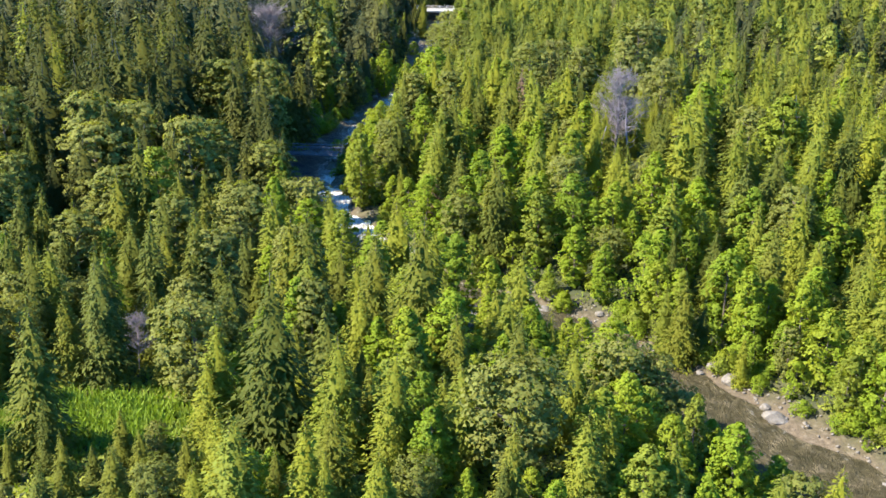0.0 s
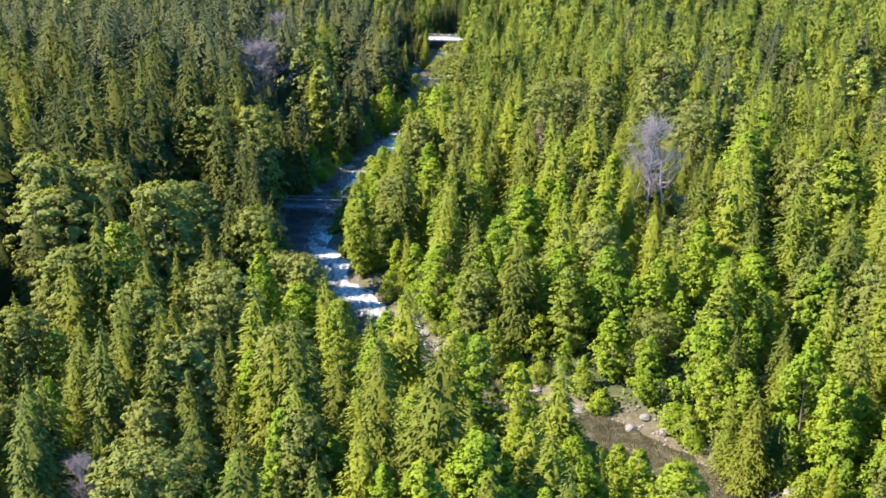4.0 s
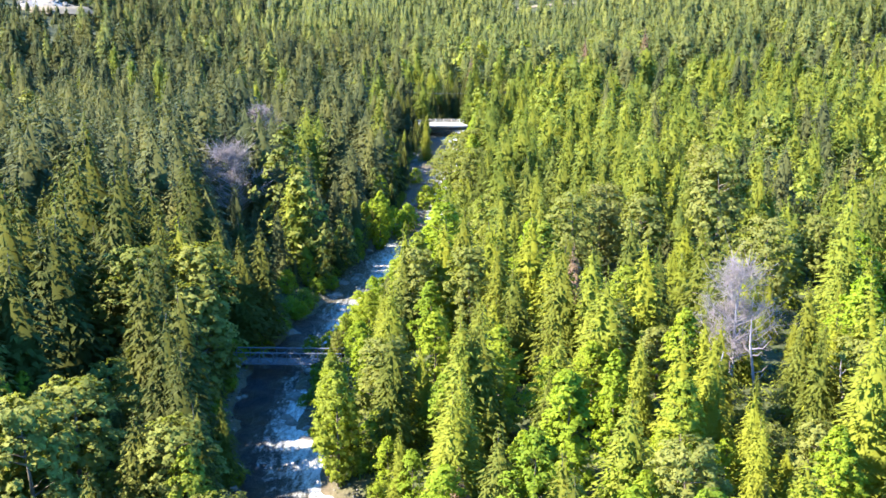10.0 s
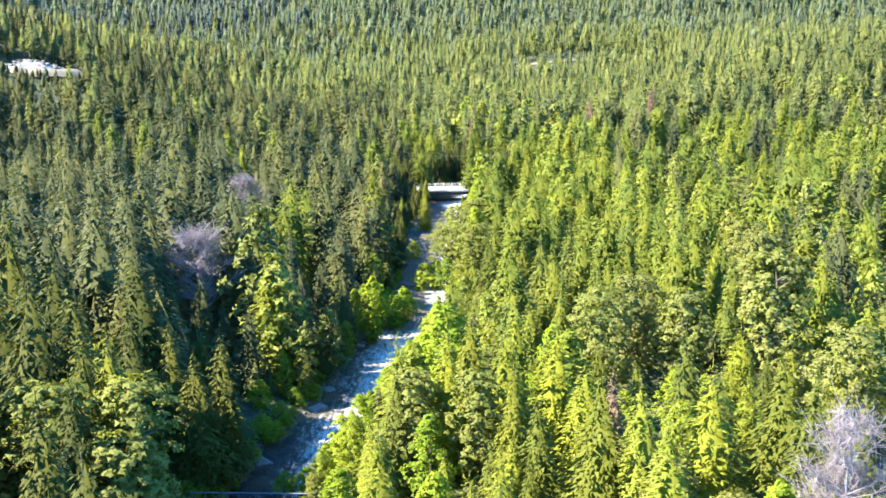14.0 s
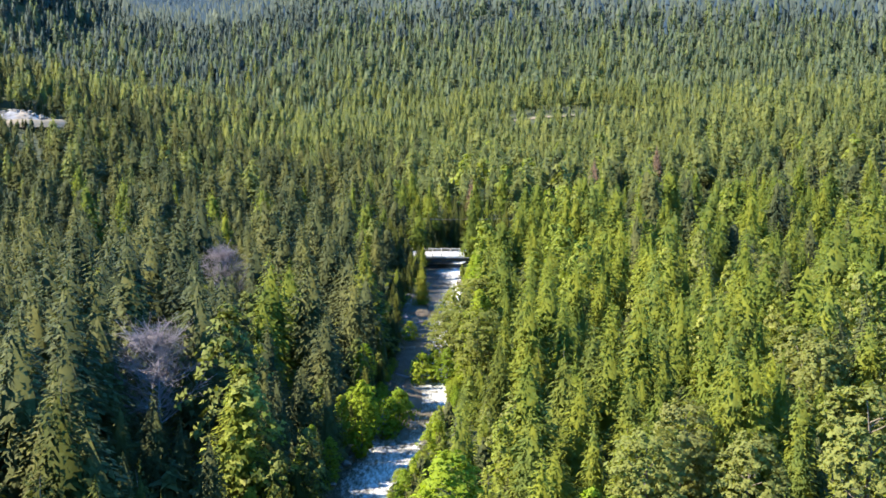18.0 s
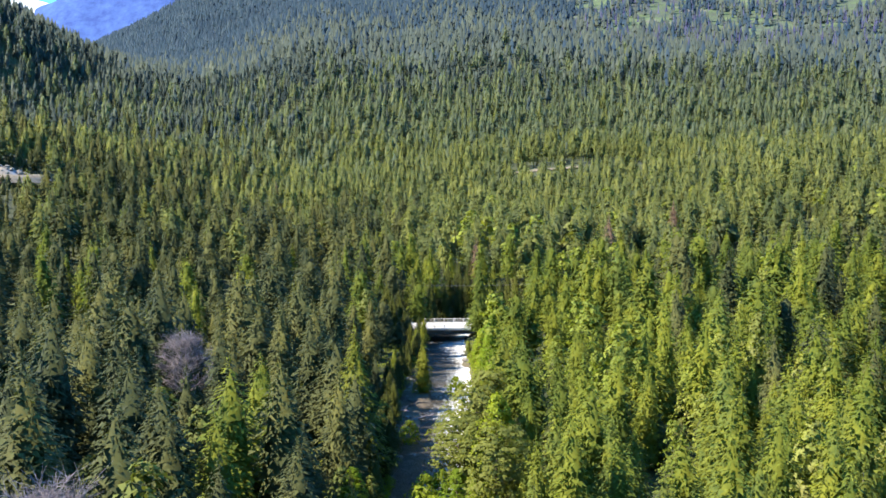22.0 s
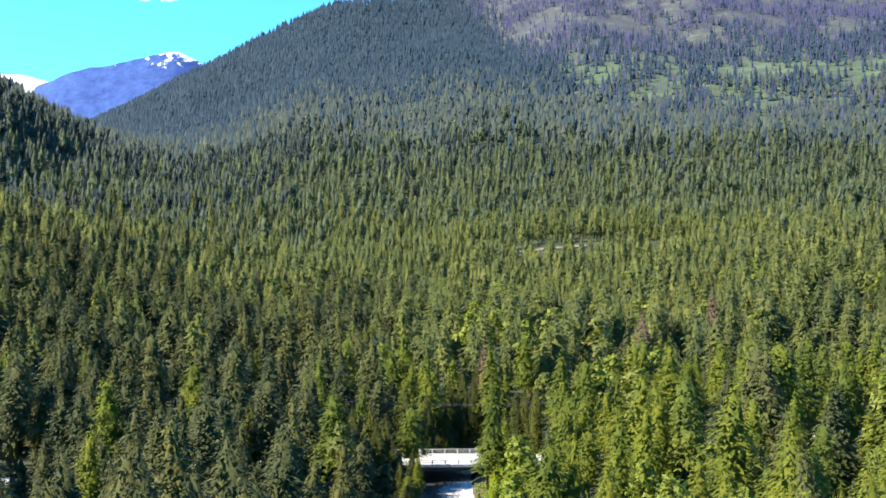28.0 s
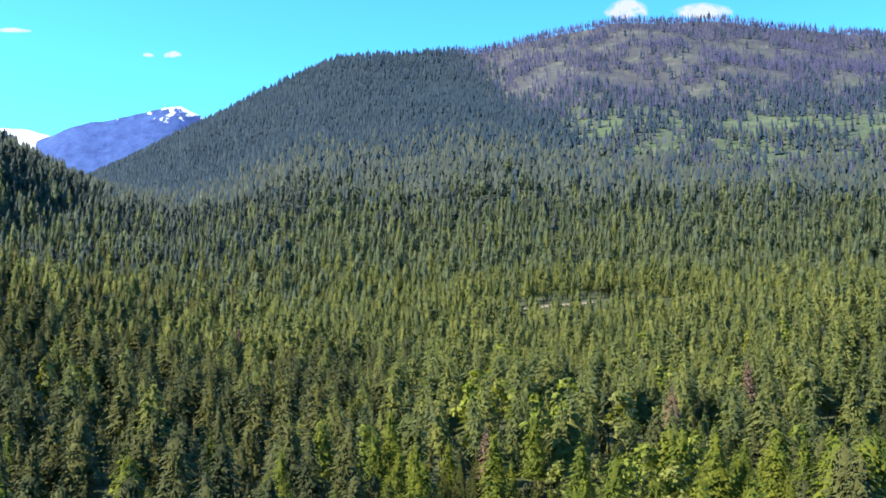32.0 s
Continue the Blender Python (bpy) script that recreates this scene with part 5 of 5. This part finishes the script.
# ---- the footbridge ----


def footbridge():
    e = new("footbridge")
    a, b = Vector((-21.8, 134.6, 7.55)), Vector((-11.0, 133.6, 7.75))
    e.location = a
    tagged(e, "narrow grey steel truss footbridge across the rapids", "footbridge")
    L = (b - a).length
    along = (b - a).normalized()
    across = Vector((0, 0, 1)).cross(along).normalized()
    n = 8

    def at(u, side, up):
        return tuple(along * (u * L) + across * side + Vector((0, 0, up)))

    for s in (-0.75, 0.75):
        for up, rad in ((0.0, 0.07), (1.15, 0.06), (0.6, 0.03)):
            bar_piece("chord", at(0, s, up), at(1, s, up), rad, STEEL, e, 6)
        for k in range(n + 1):
            bar_piece("upright", at(k / n, s, 0), at(k / n, s, 1.15), 0.04, STEEL, e)
        for k in range(n):
            u0, u1 = (k / n, (k + 1) / n) if k % 2 else ((k + 1) / n, k / n)
            bar_piece("diagonal", at(u0, s, 0), at(u1, s, 1.15), 0.03, STEEL, e)
    for k in range(36):
        u = (k + 0.5) / 36
        m = Matrix.LocRotScale(along * (u * L) + Vector((0, 0, 0.09)), along.to_track_quat("X", "Z"), (L / 36 - 0.03, 1.5, 0.05))
        bm = bmesh.new()
        bmesh.ops.create_cube(bm, size=1.0, matrix=m)
        me = bpy.data.meshes.new("plank")
        bm.to_mesh(me)
        bm.free()
        me.materials.append(PLANK)
        new("plank", me).parent = e
    for u in (0.02, 0.98):
        q = along * (u * L)
        box_piece("footing", q.x - 0.5, q.x + 0.5, q.y - 1.1, q.y + 1.1, -1.6, -0.05, CONCRETE, e, 0.05)


footbridge()

# ---- boulders and gravel by the river ----


def boulder_mesh(seed):
    bm = bmesh.new()
    bmesh.ops.create_icosphere(bm, subdivisions=2, radius=1.0)
    off = Vector((seed * 3.7, seed * 1.3, seed * 9.1))
    for v in bm.verts:
        v.co *= 1 + 0.45 * noise.noise(v.co * 0.9 + off) + 0.12 * noise.noise(v.co * 2.7 + off)
        v.co.z *= 0.62
    me = bpy.data.meshes.new("boulder")
    bm.to_mesh(me)
    bm.free()
    me.materials.append(STONE)
    return me


BOULDERS = [boulder_mesh(k) for k in range(6)]
rk = np.random.RandomState(14)
for k in range(190):
    i = rk.randint(2, 22)
    u = rk.uniform()
    x, y, w = RIV[i] * (1 - u) + RIV[i + 1] * u
    side = rk.choice((-1, 1)) * (w * rk.uniform(0.55, 1.12))
    t = RIV[i + 1, :2] - RIV[i, :2]
    t = t / np.hypot(*t)
    x, y = x + t[1] * side, y - t[0] * side
    if abs(y - 363) < 7 or abs(y - 134) < 1.5:
        continue
    s = rk.uniform(0.25, 0.8) * (1.5 if rk.uniform() < 0.12 else 1)
    ob = new("boulder", BOULDERS[rk.randint(6)])
    ob.location = (x, y, float(ground_z(x, y)) + 0.22 * s)
    ob.rotation_euler = (0, 0, rk.uniform(0, 6.28))
    ob.scale = (s * rk.uniform(0.8, 1.3), s, s)
    tagged(ob, "pale rounded boulder at the edge of the rapids", "boulder", "boulders in the river")


def pebbles():
    """Cobbles on the banks."""
    r = np.random.RandomState(15)
    oct_v = np.array([(1, 0, 0), (0, 1, 0), (-1, 0, 0), (0, -1, 0), (0, 0, 0.7), (0, 0, -0.5)])
    oct_f = np.array([(0, 1, 4), (1, 2, 4), (2, 3, 4), (3, 0, 4), (1, 0, 5), (2, 1, 5), (3, 2, 5), (0, 3, 5)])
    n = 4200
    i = r.randint(2, 21, n)
    u = r.uniform(size=n)[:, None]
    q = RIV[i] * (1 - u) + RIV[i + 1] * u
    t = RIV[i + 1, :2] - RIV[i, :2]
    t = t / np.hypot(t[:, 0], t[:, 1])[:, None]
    side = r.choice((-1, 1), n) * (q[:, 2] + r.uniform(-1.2, 0.9, n))
    x, y = q[:, 0] + t[:, 1] * side, q[:, 1] - t[:, 0] * side
    s = r.uniform(0.06, 0.2, n)
    v = oct_v[None] * s[:, None, None] * r.uniform(0.7, 1.3, (n, 6, 1))
    v = v + np.stack([x, y, ground_z(x, y) + 0.05], 1)[:, None]
    f = (oct_f[None] + 6 * np.arange(n)[:, None, None]).reshape(-1, 3)
    tagged(solid_mesh("cobbles", v.reshape(-1, 3), f, STONE), "grey and tan cobbles along both river banks", "gravel", kind="stuff")


pebbles()


def meadow():
    """Tufts of long grass in the clearing and between the nearest trees."""
    r = np.random.RandomState(16)
    n = 16000
    a = np.where(r.uniform(size=n) < 0.5, 1, 0)
    x = np.where(a, -20 + r.normal(0, 3.6, n), r.uniform(-45, 45, n))
    y = np.where(a, 51 + r.normal(0, 2.2, n), r.uniform(40, 110, n))
    ok = river_gap(x, y) > 1.2
    x, y = x[ok], y[ok]
    n = len(x)
    z = ground_z(x, y)
    h = r.uniform(0.25, 0.7, n)
    an = r.uniform(0, 6.28, n)
    b = np.stack([x, y, z - 0.05], 1)
    d = np.stack([np.cos(an), np.sin(an), 0 * an], 1)
    v = np.stack([b - d * 0.14, b + d * 0.14, b + np.stack([r.normal(0, 0.2, n), r.normal(0, 0.2, n), h], 1)], 1).reshape(-1, 3)
    tagged(solid_mesh("meadow_grass", v, np.arange(3 * n).reshape(-1, 3), GRASS), "bright green long grass in a small clearing", "grass", kind="stuff")


meadow()


def undergrowth():
    """Low leafy growth that covers the ground between the nearer trees."""
    r = np.random.RandomState(17)
    n = 17000
    y = 40 + 170 * r.uniform(size=n) ** 1.4
    x = r.uniform(-1, 1, n) * (0.47 * y + 10)
    # thick along the upper river banks
    y[13000:] = r.uniform(200, 356, 4000)
    mid = np.interp(y, RIV[::-1, 1][::-1], RIV[::-1, 0][::-1])
    x[13000:] = (mid + r.choice((-1, 1), n) * r.uniform(4, 17, n))[13000:]
    ok = (river_gap(x, y) > 0.6) & ~(((x + 20) / 6.5) ** 2 + ((y - 51) / 4.0) ** 2 < 1)
    x, y = x[ok], y[ok]
    k = 18
    c = np.stack([x, y, ground_z(x, y)], 1)
    s = r.uniform(0.3, 0.8, len(c))
    q = r.normal(0, 1, (len(c), k, 3))
    q /= np.linalg.norm(q, axis=2)[:, :, None]
    q[:, :, 2] = np.abs(q[:, :, 2])
    p = (c[:, None] + q * s[:, None, None] * [1.2, 1.2, 0.8]).reshape(-1, 3)
    v, f, nr = leaf_cards(p, (q + [0, 0, 0.5]).reshape(-1, 3), 0.16, r)
    ob = solid_mesh("undergrowth", v, f, WOODS_LEAF)
    leaf_normals(ob.data, nr)
    tagged(ob, "low green shrubs and ferns on the forest floor", "undergrowth", kind="stuff")


undergrowth()


def gravel_heap():
    """A heap of broken rock on a cleared shelf of the valley side."""
    r = np.random.RandomState(18)
    e = new("gravel_heap")
    e.location = (-224, 606, float(ground_z(-224, 606)) + 1.0)
    tagged(e, "heap of pale broken rock on a cleared tan shelf", "rock heap")
    us, an = np.linspace(0, 1, 12), np.linspace(0, 2 * math.pi, 33)
    U, A = np.meshgrid(us, an)
    X, Y = U * np.cos(A) * 19, U * np.sin(A) * 11
    Z = np.interp(U, (0, 0.35, 0.8, 1), (6.2, 5.0, 1.6, -3.5)) * (1 + 0.25 * wobble(X, Y, 0.3, 71)) + 0.5 * wobble(X, Y, 0.9, 72)
    solid_mesh("mound", np.stack([X, Y, Z], -1).reshape(-1, 3), grid_faces(33, 12), HEAP, e, label="grey broken rock")
    Z2 = np.interp(U, (0, 0.8, 1), (1.2, 0.9, -3.0)) + 0.4 * wobble(X, Y, 0.35, 74)
    solid_mesh("shelf", np.stack([X * 1.35 + 5, Y * 1.25, Z2], -1).reshape(-1, 3), grid_faces(33, 12), DIRT, e, label="bare tan earth")
    for k in range(60):
        a, q = r.uniform(0, 6.28), r.uniform(0.1, 1.0)
        x, y = q * math.cos(a) * 22, q * math.sin(a) * 10
        s = r.uniform(0.5, 1.4)
        ob = new("rock", BOULDERS[r.randint(6)])
        ob.parent = e
        ob.location = (x, y, float(np.interp(q, (0, 0.35, 0.8, 1), (6.2, 5.0, 1.4, -1.0))))
        ob.scale = (s, s, s)


gravel_heap()


def earth_bank():
    """A small slip of bare pale earth and stones between the trees."""
    us, an = np.linspace(0, 1, 7), np.linspace(0, 2 * math.pi, 21)
    U, A = np.meshgrid(us, an)
    X, Y = U * np.cos(A) * 2.4, U * np.sin(A) * 3.2
    Z = 1.5 * (1 - U ** 1.5) - 0.6 * U ** 4 + 0.15 * wobble(X, Y, 1.4, 75)
    e = new("earth_bank")
    e.location = (44.2, 111.5, float(ground_z(44.2, 111.5)))
    tagged(e, "small slip of bare pale earth and stones among trees", "earth bank")
    solid_mesh("soil", np.stack([X, Y, Z], -1).reshape(-1, 3), grid_faces(21, 7), PALE_EARTH, e, True)
    r = np.random.RandomState(19)
    for k in range(9):
        x, y, s = r.uniform(-1.6, 1.6), r.uniform(-2.2, 1.5), r.uniform(0.15, 0.45)
        ob = new("stone", BOULDERS[r.randint(6)])
        ob.parent = e
        ob.location = (x, y, 1.5 * (1 - min(1, math.hypot(x / 2.4, y / 3.2)) ** 1.5) + 0.05)
        ob.scale = (s, s, s)


earth_bank()


def hill_road():
    """A road cut along the far rise, with its pale bank above it."""
    xs = np.linspace(66, 120, 40)
    y = 982 - 6 * np.sin((xs - 66) / 30)
    rows = []
    for off, up in ((-4, 0.35), (2, 0.4), (4, 1.6), (5, 1.7)):
        rows.append(np.stack([xs, y + off, ground_z(xs, y) + up + (0.7 * wobble(xs, xs * 0, 0.4, 73) if up > 1 else 0)], 1))
    v = np.stack(rows, 0).reshape(-1, 3)
    tagged(solid_mesh("road", v, grid_faces(4, 40), DIRT), "pale dirt road cut along a far wooded rise", "road", kind="structure")


hill_road()
